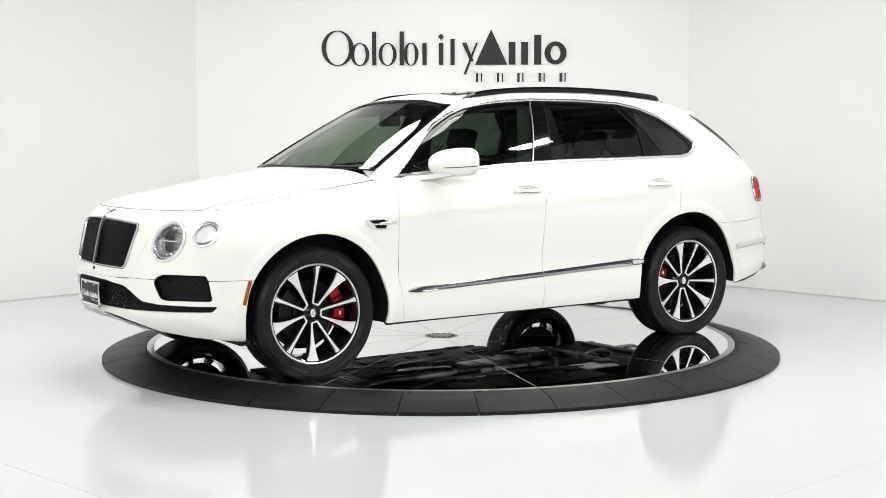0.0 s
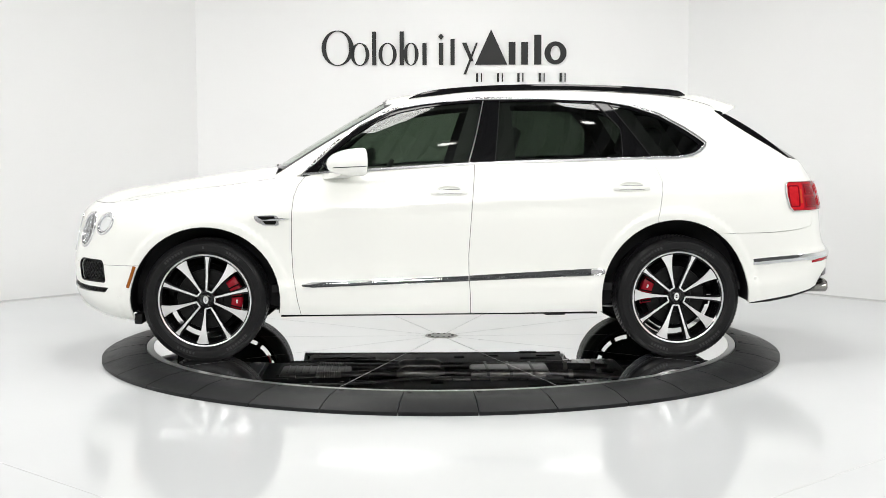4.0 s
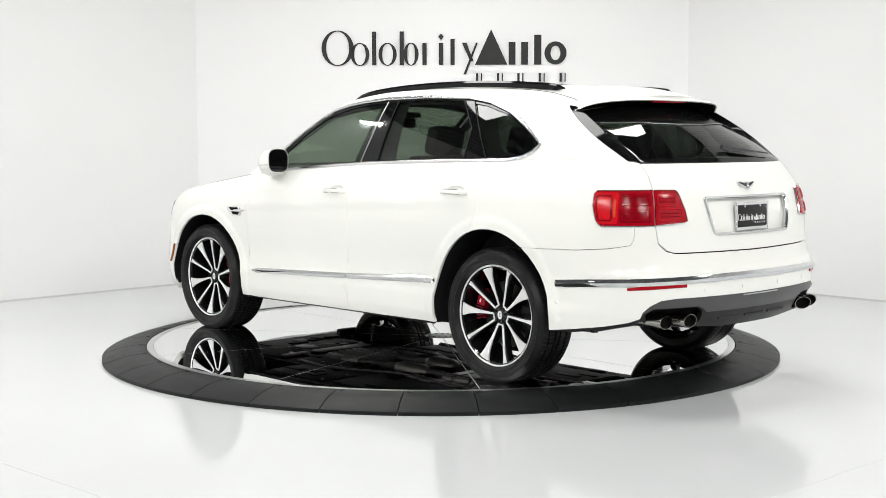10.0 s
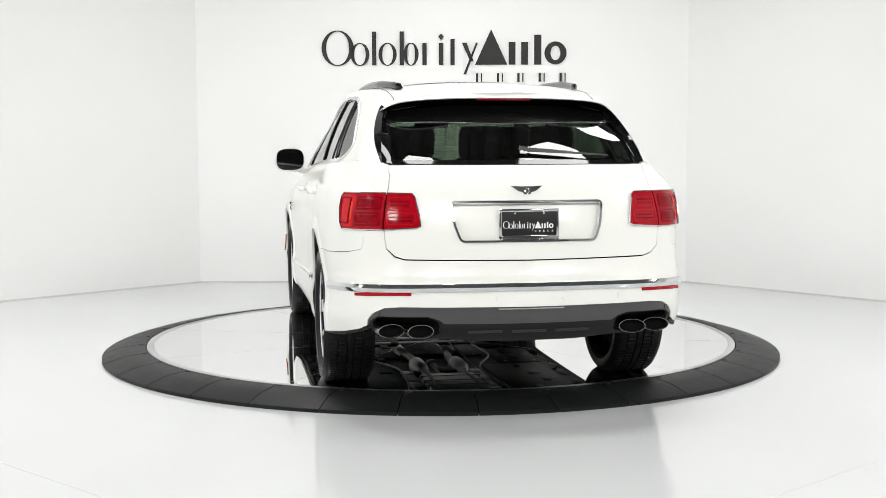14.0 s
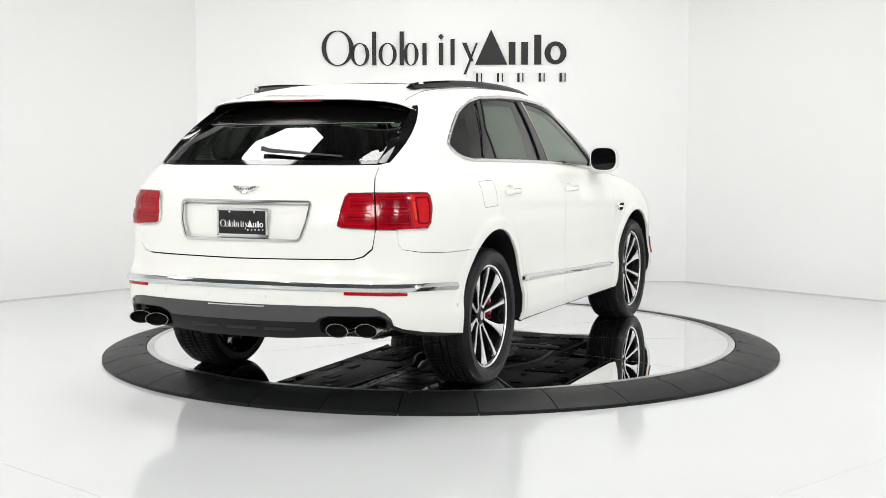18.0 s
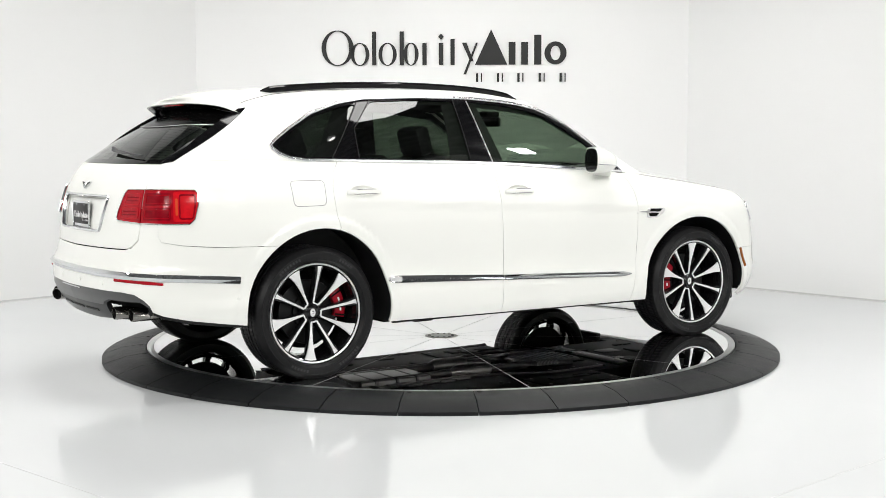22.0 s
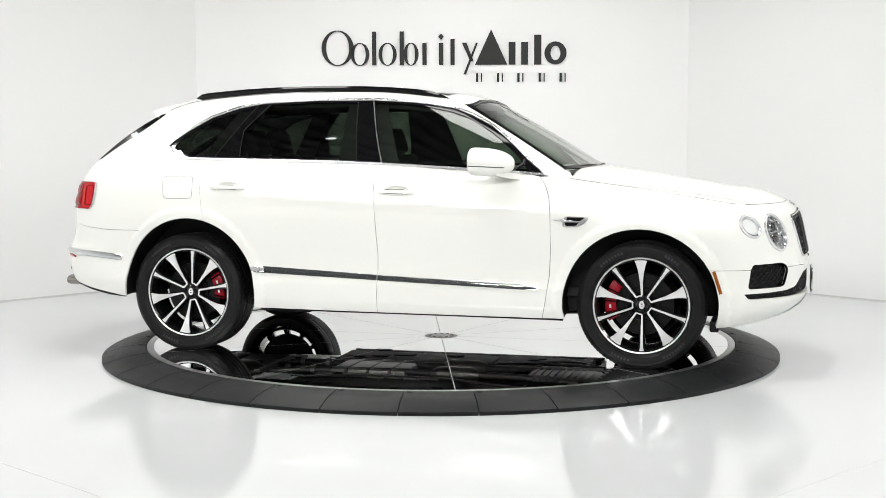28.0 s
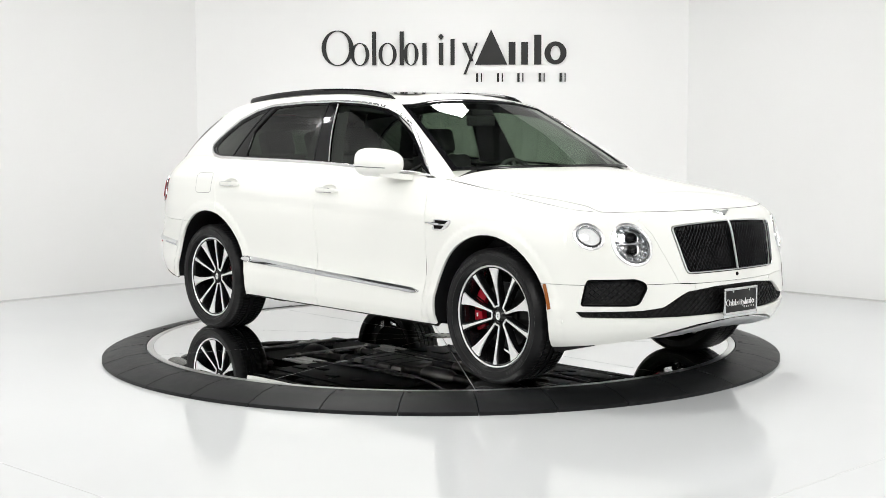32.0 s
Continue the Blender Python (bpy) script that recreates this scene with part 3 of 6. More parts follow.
def patch(name, surf, outline, mat, parent, holes=(), step=0.03, gap=0.0014, depth=0.02, out=0.0, label="", scale=1.0, crown=0.0):
    """One panel: a piece of a surface inside an outline (in the surface's own coordinates), with turned-in edges."""
    from mathutils.geometry import delaunay_2d_cdt
    if signed_area(outline) < 0:
        outline = outline[::-1]
    if gap:
        outline = inset(outline, gap / scale)
    loops = [dense(outline, step / scale)]
    for h in holes:
        loops.append(dense(h[::-1] if signed_area(h) > 0 else h, step / scale * 0.7))
    verts, edges = [], []
    for lp in loops:
        b = len(verts)
        verts += [Vector(p) for p in lp]
        edges += [(b + i, b + (i + 1) % len(lp)) for i in range(len(lp))]
    bpts = np.array([tuple(v) for v in verts])
    x0, y0 = bpts.min(0)
    x1, y1 = bpts.max(0)
    st = step / scale
    j = 0
    y = y0 + st / 2
    while y < y1:
        x = x0 + st / 2 + (st / 2 if j % 2 else 0)
        while x < x1:
            if inside(loops[0], x, y) and not any(inside(l, x, y) for l in loops[1:]):
                if np.min((bpts[:, 0] - x) ** 2 + (bpts[:, 1] - y) ** 2) > (0.45 * st) ** 2:
                    verts.append(Vector((x, y)))
            x += st
        y += st * 0.87
        j += 1
    vo, eo, fo, *_ = delaunay_2d_cdt(verts, edges, [], 0, 1e-7)
    co, no = [], []
    e = 0.004 / scale
    for v in vo:
        p = surf(v.x, v.y, out)
        a = surf(v.x + e, v.y, out) - surf(v.x - e, v.y, out)
        b = surf(v.x, v.y + e, out) - surf(v.x, v.y - e, out)
        n = a.cross(b)
        no.append(n.normalized())
        co.append(p)
    c = Vector((-0.1, 0, 0.75))
    flip = sum(1 if n.dot(p - c) > 0 else -1 for p, n in zip(co, no)) < 0
    if flip:
        no = [-n for n in no]
    faces = []
    for f in fo:
        m = (vo[f[0]] + vo[f[1]] + vo[f[2]]) / 3
        if inside(loops[0], m.x, m.y) and not any(inside(l, m.x, m.y) for l in loops[1:]):
            g = tuple(f)
            nn = (co[g[1]] - co[g[0]]).cross(co[g[2]] - co[g[0]])
            faces.append(g if nn.dot(no[g[0]]) > 0 else g[::-1])
    # turned-in edges
    used = {}
    for g in faces:
        for i in range(3):
            k = (g[i], g[(i + 1) % 3])
            used[k] = 1
    rim = [k for k in used if (k[1], k[0]) not in used]
    for a, b in rim:
        i = len(co)
        side = (co[b] - co[a]).cross(no[a]).normalized()
        co += [co[a], co[b], co[b] - no[b] * depth, co[a] - no[a] * depth]
        no += [(side + no[a] * 0.5).normalized(), (side + no[b] * 0.5).normalized(), side, side]
        faces.append((i + 1, i, i + 3, i + 2))
    me = bpy.data.meshes.new(name)
    me.from_pydata(co, [], faces)
    for p in me.polygons:
        p.use_smooth = True
    me.normals_split_custom_set_from_vertices(no)
    me.materials.append(mat)
    ob = new(name, me)
    ob.parent = parent
    if label:
        ob["label"] = label
    return ob


def ribbon(name, surf, path, mat, parent, width=0.01, out=0.003, thick=0.004, label="", closed=False, ridge=False):
    """A raised strip that follows a line of points on a surface; with a ridge its face folds along the middle."""
    sec = ((-.5, -1), (-.5, .1), (-.42, .3), (0.0, 1.0), (.42, .3), (.5, .1), (.5, -1)) if ridge else ((-.5, -1), (-.5, .4), (-.3, 1), (.3, 1), (.5, .4), (.5, -1))
    bm = bmesh.new()
    pts = [surf(a, b, out) for a, b in path]
    e = 0.006
    rings = []
    n = len(pts)
    for i, (a, b) in enumerate(path):
        nn = (surf(a + e, b, out) - surf(a - e, b, out)).cross(surf(a, b + e, out) - surf(a, b - e, out)).normalized()
        if nn.dot(pts[i] - Vector((-0.1, 0, 0.9))) < 0:
            nn = -nn
        d = (pts[(i + 1) % n] if closed or i < n - 1 else pts[i]) - (pts[i - 1] if closed or i else pts[i])
        side = d.cross(nn).normalized()
        w = width[i] if isinstance(width, list) else width
        rings.append([bm.verts.new(pts[i] + side * x * w + nn * y * thick) for x, y in sec])
    for i in range(n if closed else n - 1):
        a, b = rings[i], rings[(i + 1) % n]
        for j in range(len(sec) - 1):
            bm.faces.new((a[j], a[j + 1], b[j + 1], b[j]))
    if not closed:
        bm.faces.new(rings[0][::-1])
        bm.faces.new(rings[-1])
    return part(name, bm, mat, parent, label)


def lattice(name, surf, poly, mat, parent, pitch=0.03, bar=0.004, out=-0.01, slope=1.0, depth=0.006, label=""):
    """Diamond mesh of crossing bars inside an outline."""
    bm = bmesh.new()
    xs = [p[0] for p in poly]
    ys = [p[1] for p in poly]
    x0, x1, y0, y1 = min(xs), max(xs), min(ys), max(ys)
    for sgn in (1, -1):
        k = -(y1 - y0) / slope
        while x0 + k < x1 + (y1 - y0) / slope:
            run = []
            m = max(4, int((y1 - y0) / (0.4 * pitch)))
            for i in range(m + 1):
                y = y0 + (y1 - y0) * i / m
                x = x0 + k + sgn * (y - y0) / slope if sgn > 0 else x0 + k - (y - y0) / slope + (y1 - y0) / slope
                if inside(poly, x, y):
                    run.append((x, y))
                if (not inside(poly, x, y) or i == m) and run:
                    if len(run) > 1:
                        rows = []
                        o2 = out + (0.0012 if sgn > 0 else 0)
                        for a, b in run:
                            rows.append([bm.verts.new(surf(a - bar * 0.5, b, o2 - depth)), bm.verts.new(surf(a - bar * 0.25, b, o2)), bm.verts.new(surf(a + bar * 0.25, b, o2)), bm.verts.new(surf(a + bar * 0.5, b, o2 - depth))])
                        for r1, r2 in zip(rows, rows[1:]):
                            for j in range(3):
                                bm.faces.new((r1[j], r1[j + 1], r2[j + 1], r2[j]))
                    run = []
            k += pitch
    return part(name, bm, mat, parent, label)


CAR = new("car")
tagged(CAR, "white sport utility car with black wheels and dark tinted windows", "car")


def side_pts(pts, s=1):
    return [(s * s_x(x), z) for x, z in pts]


def arch_pts(key, a0, a1, grow=1.0, n=22):
    cx, cz, rx, rz = ARCH[key]
    return arc(cx, cz, rx * grow, rz * grow, a0, a1, n)


DOOR_F = [(.862, 1.155), (.905, 1.10), (.932, 1.03), (.944, .93), (.947, .71), (.94, .55), (.915, .38), (.893, .282)]
DOOR_B = [(-.208, 1.224), (-.196, 1.08), (-.178, .85), (-.165, .66), (-.166, .55), (-.174, .40), (-.176, .284)]
DOOR_R = [(-1.305, 1.254), (-1.355, 1.20), (-1.385, 1.12), (-1.388, 1.06), (-1.372, .94), (-1.355, .872)]
BUMP_Z = 0.603


def top_line(x0, x1, n=14, dz=0.0):
    return [(x0 + (x1 - x0) * i / n, z_top(s_x(x0 + (x1 - x0) * i / n)) + dz) for i in range(n + 1)]


def arch_from(key, z, front):
    """Angle on the arch where it meets height z, at its front or rear leg."""
    cx, cz, rx, rz = ARCH[key]
    a = math.degrees(math.asin(max(-1, min(1, (z - cz) / rz))))
    return a if front else 180 - a


NOSE = [(0.455, .603), (0.472, .64), (0.512, .72), (0.552, .795), (0.588, .866), (0.625, .908), (0.658, .939)]       # half nose panel edge: y, z


# corner intake, cut by the joint between wing and bumper
FOG = round_poly([(s_f(.905), .632), (s_f(.69), .634), (s_f(.645), .615), (s_f(.632), .585), (s_f(.675), .497), (s_f(.715), .490), (s_x(2.125), .492)], 0.02)


def fog_chain(above):
    """The intake's edge above or below the joint, from its inner to its outer side."""
    n = len(FOG)
    keep = [(p[1] > BUMP_Z) == above for p in FOG]
    i0 = next(i for i in range(n) if keep[i] and not keep[i - 1])
    out = []
    while keep[i0 % n]:
        out.append(FOG[i0 % n])
        i0 += 1
        if len(out) == n:
            break
    if out[0][0] > out[-1][0]:
        out = out[::-1]
    return [(s_f(.6395), BUMP_Z)] + out + [(s_f(.905) + .012, BUMP_Z)]


BUMP_IN, BUMP_OUT = (s_f(.455), BUMP_Z), (s_x(ARCH["f"][0] + ARCH["f"][2] * math.cos(radians(arch_from("f", BUMP_Z, True)))), BUMP_Z)


def flanks():
    for s in (1, -1):
        # front wing: lamp openings are cut through it
        a0, a1 = arch_from("f", BUMP_Z, True), arch_from("f", .285, False)
        pts = [(s_f(y), z) for y, z in NOSE]
        wing = [(u, z) for u, z in pts]
        n_top = 16
        s0, s1 = .808, s_x(.862)
        wing += [(.725, .958), (.77, .974), (.808, .985)]
        wing += [(s0 + (s1 - s0) * i / n_top, z_top(s0 + (s1 - s0) * i / n_top)) for i in range(1, n_top)]
        wing += side_pts(DOOR_F)
        wing += side_pts([(1.0, .285)])
        wing += side_pts(arch_pts("f", a1, a0)) + fog_chain(True)[::-1]
        wing = [(s * u, z) for u, z in wing]
        holes = [[(s * u, z) for u, z in lamp_hole(k)] for k in (0, 1)]
        patch("front_wing", lower, wing, paint, CAR, holes=holes, gap=0.0017, step=0.022, label="white front wing with flared wheel arch")
        # doors
        d1 = side_pts(DOOR_F) + side_pts([(.5, .282), (.1, .283)]) + side_pts(DOOR_B[::-1]) + side_pts(top_line(-.208, .862))[1:-1]
        fd = patch("front_door", lower, [(s * u, z) for u, z in d1], paint, CAR, gap=0.0019, step=0.024, holes=[handle_bowl(s, *HANDLES[0])])
        ar = arch_from("r", .292, True)
        d2 = side_pts(DOOR_B) + side_pts([(-.5, .286), (-.9, .291)]) + side_pts(arch_pts("r", ar, 76)) + side_pts(DOOR_R[::-1]) + side_pts(top_line(-1.305, -.208))[1:-1]
        rd = patch("rear_door", lower, [(s * u, z) for u, z in d2], paint, CAR, gap=0.0019, step=0.024, holes=[handle_bowl(s, *HANDLES[1])])
        # rear quarter
        ar2 = arch_from("r", .785, False)
        q = side_pts(DOOR_R) + side_pts(arch_pts("r", 76, ar2, n=8)) + [(s_x(-2.1), .79), (s_x(-2.28), .803), (s_r(.86), .822), (s_r(.848), .85), (s_r(.845), .922)]
        q += TAIL_OUT[1:]
        q += [(s_r(.755), 1.12), (s_r(.765), 1.19), (s_r(.80), 1.25)]
        s0, s1 = s_r(.80), s_x(-1.305)
        q += [(s0 + (s1 - s0) * i / 12, z_top(s0 + (s1 - s0) * i / 12)) for i in range(1, 12)]
        patch("rear_quarter", lower, [(s * u, z) for u, z in q], paint, CAR, gap=0.0011, step=0.022)
        trim_of_flank(s, fd, rd)


HANDLES = ((.069, -.152, 1.060), (-1.078, -1.300, 1.081))


def handle_bowl(s, x0, x1, z):
    return [(s * (s_x((x0 + x1) / 2) + a), b) for a, b in arc(0, z + 0.004, 0.080, 0.029, 0, 360, 26)[:-1]]


def lamp_hole(k):
    """Outlines of the big inner and small outer headlamp on the wing."""
    c, z, a, b, tilt = LAMPS[k]
    out = []
    for i in range(28):
        t = 2 * math.pi * i / 28
        x, y = a * math.cos(t), b * math.sin(t)
        out.append((c + x * math.cos(tilt) - y * math.sin(tilt), z + x * math.sin(tilt) + y * math.cos(tilt)))
    return out


LAMPS = [(.732, .816, .126, .101, 0.7), (.979, .860, .089, .064, 0.4)]
# outer half of the tail lamp on the quarter panel, upper corner last
TAIL_OUT = [(s_r(.755), .925), (s_x(-2.245), .922), (s_x(-2.218), .95), (s_x(-2.198), 1.03), (s_x(-2.20), 1.09), (s_x(-2.215), 1.107), (s_r(.755), 1.109)]


def trim_of_flank(s, fd, rd):
    # polished lower strip, in two lengths
    def strip(x0, z0, x1, z1, par, ends):
        n = 16
        path = [(s * s_x(x0 + (x1 - x0) * i / n), z0 + (z1 - z0) * i / n) for i in range(n + 1)]
        w = [0.034 + 0.010 * (i / n if ends else 0) for i in range(n + 1)]
        w[0 if not ends else -1] = 0.012 if not ends else 0.036
        ribbon("side_strip", lower, path, chrome, par, width=w, out=0.006, thick=0.012, label="polished metal side strip", ridge=True)
    strip(.885, .474, -.163, .510, fd, False)
    strip(-.172, .511, -1.003, .549, rd, True)
    path = [(s * s_x(-.935 - .09 * i / 5), .546 + .004 * i / 5) for i in range(6)]
    ribbon("strip_end", lower, path, bright_trim, rd, width=[.030, .040, .044, .042, .036, .022], out=0.009, thick=0.013, label="bright end cap of the side strip")
    for hd, par in zip(HANDLES, (fd, rd)):
        handle(s, *hd, par)
    # dark ribbon sunk in each door gap, in place of the gap's own shade
    for line in (DOOR_F, DOOR_B, DOOR_R):
        ribbon("door_gap_dark", lower, side_pts(line, s), seam_black, CAR, width=0.005, out=-0.006, thick=0.0025)
    vent(s)
    # amber side marker
    path = [(s * s_x(1.926), .60), (s * s_x(1.947), .535), (s * s_x(1.968), .468)]
    ribbon("side_marker", lower, path, amber, CAR, width=0.019, out=0.004, thick=0.006, label="amber side marker lamp")
    # small parking sensors
    for x, z, in ((2.035, .405), (-1.985, .50)):
        p = lower(s * s_x(x), z, 0.001)
        q = lower(s * s_x(x), z, 0.05)
        bm = bmesh.new()
        lathe(bm, [(0.0001, 0.003), (0.0095, 0.003), (0.011, -0.004)], 14, Matrix.Translation(p) @ (q - p).to_track_quat("Y", "Z").to_matrix().to_4x4())
        part("parking_sensor", bm, paint, CAR)
    # wheel arch lip and dark liner
    for key in ("f", "r"):
        cx, cz, rx, rz = ARCH[key]
        bm = bmesh.new()
        rows = []
        for i in range(33):
            a = radians(-10 + ((200 if key == "f" else 193)) * i / 32)
            x, z = cx + rx * 0.999 * math.cos(a), cz + rz * 0.999 * math.sin(a)
            y = lower(s_x(x), max(z, .22)).y
            row = []
            for k, (dy, sc) in enumerate(((-.014, .992), (-.03, .992), (-.10, 1.02), (-.30, 1.03), (-.33, .35))):
                row.append(bm.verts.new((cx + rx * sc * math.cos(a), s * (y + dy), cz + rz * sc * math.sin(a))))
            rows.append(row)
        for r1, r2 in zip(rows, rows[1:]):
            for j in range(4):
                bm.faces.new((r1[j], r1[j + 1], r2[j + 1], r2[j]))
        part("wheel_arch_liner", bm, trim_black, CAR, "black wheel arch liner")


def handle(s, x0, x1, z, par):
    """Door pull: chrome-lined grip over a shallow cup."""
    rim = handle_bowl(s, x0, x1, z)
    cu, cz = s * s_x((x0 + x1) / 2), z + 0.004
    bm = bmesh.new()
    rows = [[bm.verts.new(lower(cu + (u - cu) * f, cz + (b - cz) * f, o)) for u, b in rim] for f, o in ((1.02, -.0005), (.94, -.004), (.80, -.014), (.55, -.022), (.2, -.025))]
    for r1, r2 in zip(rows, rows[1:]):
        for j in range(len(rim)):
            bm.faces.new((r1[j], r1[(j + 1) % len(rim)], r2[(j + 1) % len(rim)], r2[j]))
    bm.faces.new(rows[-1])
    part("handle_cup", bm, paint, par)
    bm = bmesh.new()
    n = 14
    path, sc = [], []
    for i in range(n + 1):
        t = i / n
        x = x0 + (x1 - x0) * t
        lift = 0.014 + 0.026 * math.sin(math.pi * t) ** 0.5 if 0 < t < 1 else 0.006
        path.append(lower(s * s_x(x), z - 0.006 + 0.004 * math.sin(math.pi * t), lift))
        sc.append(0.55 + 0.45 * math.sin(math.pi * min(max(t, .04), .96)) ** 0.5)
    sweep(bm, path, circle_section(1, 12, 0.010, 0.0175), scale=sc)
    h = part("door_handle", bm, paint, par, "white door handle with chrome insert")
    bm = bmesh.new()
    path2 = [p + Vector((0, s * 0.006, 0.015)) for p in path[3:-3]]
    sweep(bm, path2, circle_section(1, 6, 0.0024, 0.0024))
    part("handle_trim", bm, bright_trim, h, "chrome handle insert")
    bm = bmesh.new()
    sweep(bm, [p + Vector((0, s * 0.007, -0.012)) for p in path[2:-2]], circle_section(1, 6, 0.0022, 0.0022))
    part("handle_edge", bm, bright_trim, h)


def vent(s):
    """Chrome wing vent behind the front arch, with two dark slots and a spear."""
    f = lambda pts: [(s * s_x(x), z) for x, z in pts]
    base = round_poly([(1.178, .914), (1.05, .916), (1.030, .910), (1.022, .857), (1.035, .851), (1.115, .853), (1.155, .872), (1.178, .895)], 0.012)
    v = patch("wing_vent", lower, f(base), bright_trim, CAR, gap=0, depth=0.012, out=0.009, step=0.02, label="chrome wing vent with dark slots")
    patch("vent_slot", lower, f([(1.158, .909), (1.052, .910), (1.047, .889), (1.130, .889)]), bore_black, v, gap=0, depth=0.004, out=0.012, step=0.03)
    patch("vent_slot", lower, f([(1.124, .880), (1.038, .879), (1.045, .858), (1.104, .860)]), bore_black, v, gap=0, depth=0.004, out=0.012, step=0.03)
    ribbon("vent_spear", lower, f([(1.09, .887), (1.03, .889), (.985, .892), (.957, .894)]), chrome, v, width=[.014, .016, .009, .003], out=0.014, thick=0.004)


def front_end():
    nose = [(s_f(y), z) for y, z in NOSE]
    t = [(s_f(.585) * (1 - i / 8), .985) for i in range(0, 17)]
    outline = nose + t + [(-u, z) for u, z in nose[::-1]]
    bottom = [(-s_f(.44) + 2 * s_f(.44) * i / 12, .603 - .008 * (1 - abs(i / 6 - 1) ** 4)) for i in range(0, 13)]
    outline = outline + bottom
    grille = round_poly([(s_f(.472), .905), (s_f(.40), .652 + .002), (-s_f(.40), .652 + .002), (-s_f(.472), .905)], 0.03)
    grille = [(u, z + (0.018 if z > .8 else -0.0) * (1 - (u / s_f(.455)) ** 2)) for u, z in dense(grille, 0.05)]
    patch("nose_panel", lower, outline, paint, CAR, holes=[inset(grille, -0.006)], label="white grille surround")
    g = patch("grille", lower, inset(grille, -0.008), gloss_black, CAR, gap=0, depth=0.01, out=-0.05, step=0.05, label="gloss black diamond mesh grille in a chrome frame")
    half = [p for p in inset(grille, 0.004)]
    lattice("grille_mesh", lower, half, gloss_black, g, pitch=0.028, bar=0.0105, out=-0.012, slope=1.25, depth=0.018)
    lattice("grille_mesh_edge", lower, half, mesh_edge, g, pitch=0.028, bar=0.0024, out=-0.0085, slope=1.25, depth=0.003)
    ribbon("grille_frame", lower, inset(grille, 0.002), chrome, g, width=0.0065, out=0.001, thick=0.008, closed=True, label="chrome grille frame")
    ribbon("grille_bar", lower, [(0, .652 + .283 * i / 8) for i in range(9)], chrome, g, width=0.014, out=0.002, thick=0.010, label="chrome centre bar")
    # bumper with its openings
    a0 = arch_from("f", BUMP_Z, True)
    cx, cz, rx, rz = ARCH["f"]
    low_a = arch_from("f", .265, True)
    leg = [(s_x(x), z) for x, z in arch_pts("f", low_a, a0, n=10)]
    under = [(s_x(1.95), .255), (s_x(2.05), .262), (s_f(.80), .278), (s_f(.62), .300), (s_f(.48), .338), (s_f(.32), .368), (s_f(.15), .380)]
    hl = leg[::-1] + under
    top = [(s_f(.20), .5955), (s_f(.40), .597), BUMP_IN] + fog_chain(False) + [BUMP_OUT]
    outline = top + hl[1:] + [(0, .382)] + [(-u, z) for u, z in hl[1:][::-1]] + [(-u, z) for u, z in top[::-1]] + [(0, .595)]
    fog = FOG
    fogs = [fog, [(-u, z) for u, z in fog]]
    slot = [(s_x(2.10), .462), (s_f(.66), .465), (s_f(.55), .478), (s_f(.45), .535), (s_f(.40), .557), (s_f(.2), .573)]
    slot_low = [(s_x(2.13), .428), (s_f(.70), .420), (s_f(.45), .415), (s_f(.2), .413)]
    slot_poly = slot + [(0, .576)] + [(-u, z) for u, z in slot[::-1]] + [(-u, z) for u, z in slot_low] + [(0, .412)] + slot_low[::-1]
    slot_poly = round_poly(slot_poly, 0.01, 2)
    b = patch("front_bumper", lower, outline, paint, CAR, holes=[slot_poly], label="white front bumper with black mesh intakes")
    for k, f in enumerate(fogs):
        g = patch("fog_intake", lower, inset(f, -0.004), seam_black, b, gap=0, depth=0.01, out=-0.045, step=0.06, label="black mesh corner intake")
        lattice("intake_mesh", lower, inset(f, 0.001), mesh_black, g, pitch=0.042, bar=0.010, out=-0.014, slope=0.8, depth=0.008)
        ribbon("intake_lip", lower, inset(f, 0.003), gloss_black, g, width=0.010, out=-0.004, thick=0.006, closed=True)
    g = patch("lower_intake", lower, inset(slot_poly, -0.004), seam_black, b, gap=0, depth=0.01, out=-0.045, step=0.06, label="wide black mesh lower intake")
    lattice("intake_mesh", lower, inset(slot_poly, 0.001), mesh_black, g, pitch=0.042, bar=0.010, out=-0.014, slope=0.8, depth=0.008)
    # silver skid panel under the bumper, with stepped ribs
    bm = bmesh.new()
    rows = []
    for i in range(65):
        s = s_f(.60) * (i / 32 - 1)
        w = abs(s) / s_f(.60)
        e = 1 - w ** 3
        zt = .381 - 0.078 * w ** 1.7
        rib = 0.010 * (1 if (i // 4) % 2 else 0) * e
        p = [lower(s, zt, 0.003), lower(s, zt - .012 * e, 0.001), lower(s, zt - .026 * e, -.012 - .01 * e + rib), lower(s, zt - .062 * e, -.05 * e - .014 + rib), lower(s, zt - .075 * e - .002, -.10 * e - .02), lower(s, zt - .075 * e, -.20 * e - .02)]
        rows.append([bm.verts.new(q) for q in p])
    for r1, r2 in zip(rows, rows[1:]):
        for j in range(5):
            bm.faces.new((r1[j], r1[j + 1], r2[j + 1], r2[j]))
    part("skid_panel", bm, skid_silver, CAR, "silver-grey ribbed skid panel")
    for k in (1, -1):
        headlamps(k)
    # bonnet, two wing tops
    bonnet()
    number_plate(lower(0, .475, .012) + Vector((0.004, 0.0, 0)), 1, .305, .155)
    p, q = lower(1e-4, .628, 0.001), lower(1e-4, .628, 0.05)
    bm = bmesh.new()
    lathe(bm, [(0.0001, 0.007), (0.006, 0.005), (0.010, 0.002), (0.012, -0.004)], 14, Matrix.Translation(p) @ (q - p).to_track_quat("Y", "Z").to_matrix().to_4x4())
    part("front_camera", bm, gloss_black, CAR, "small black front camera")
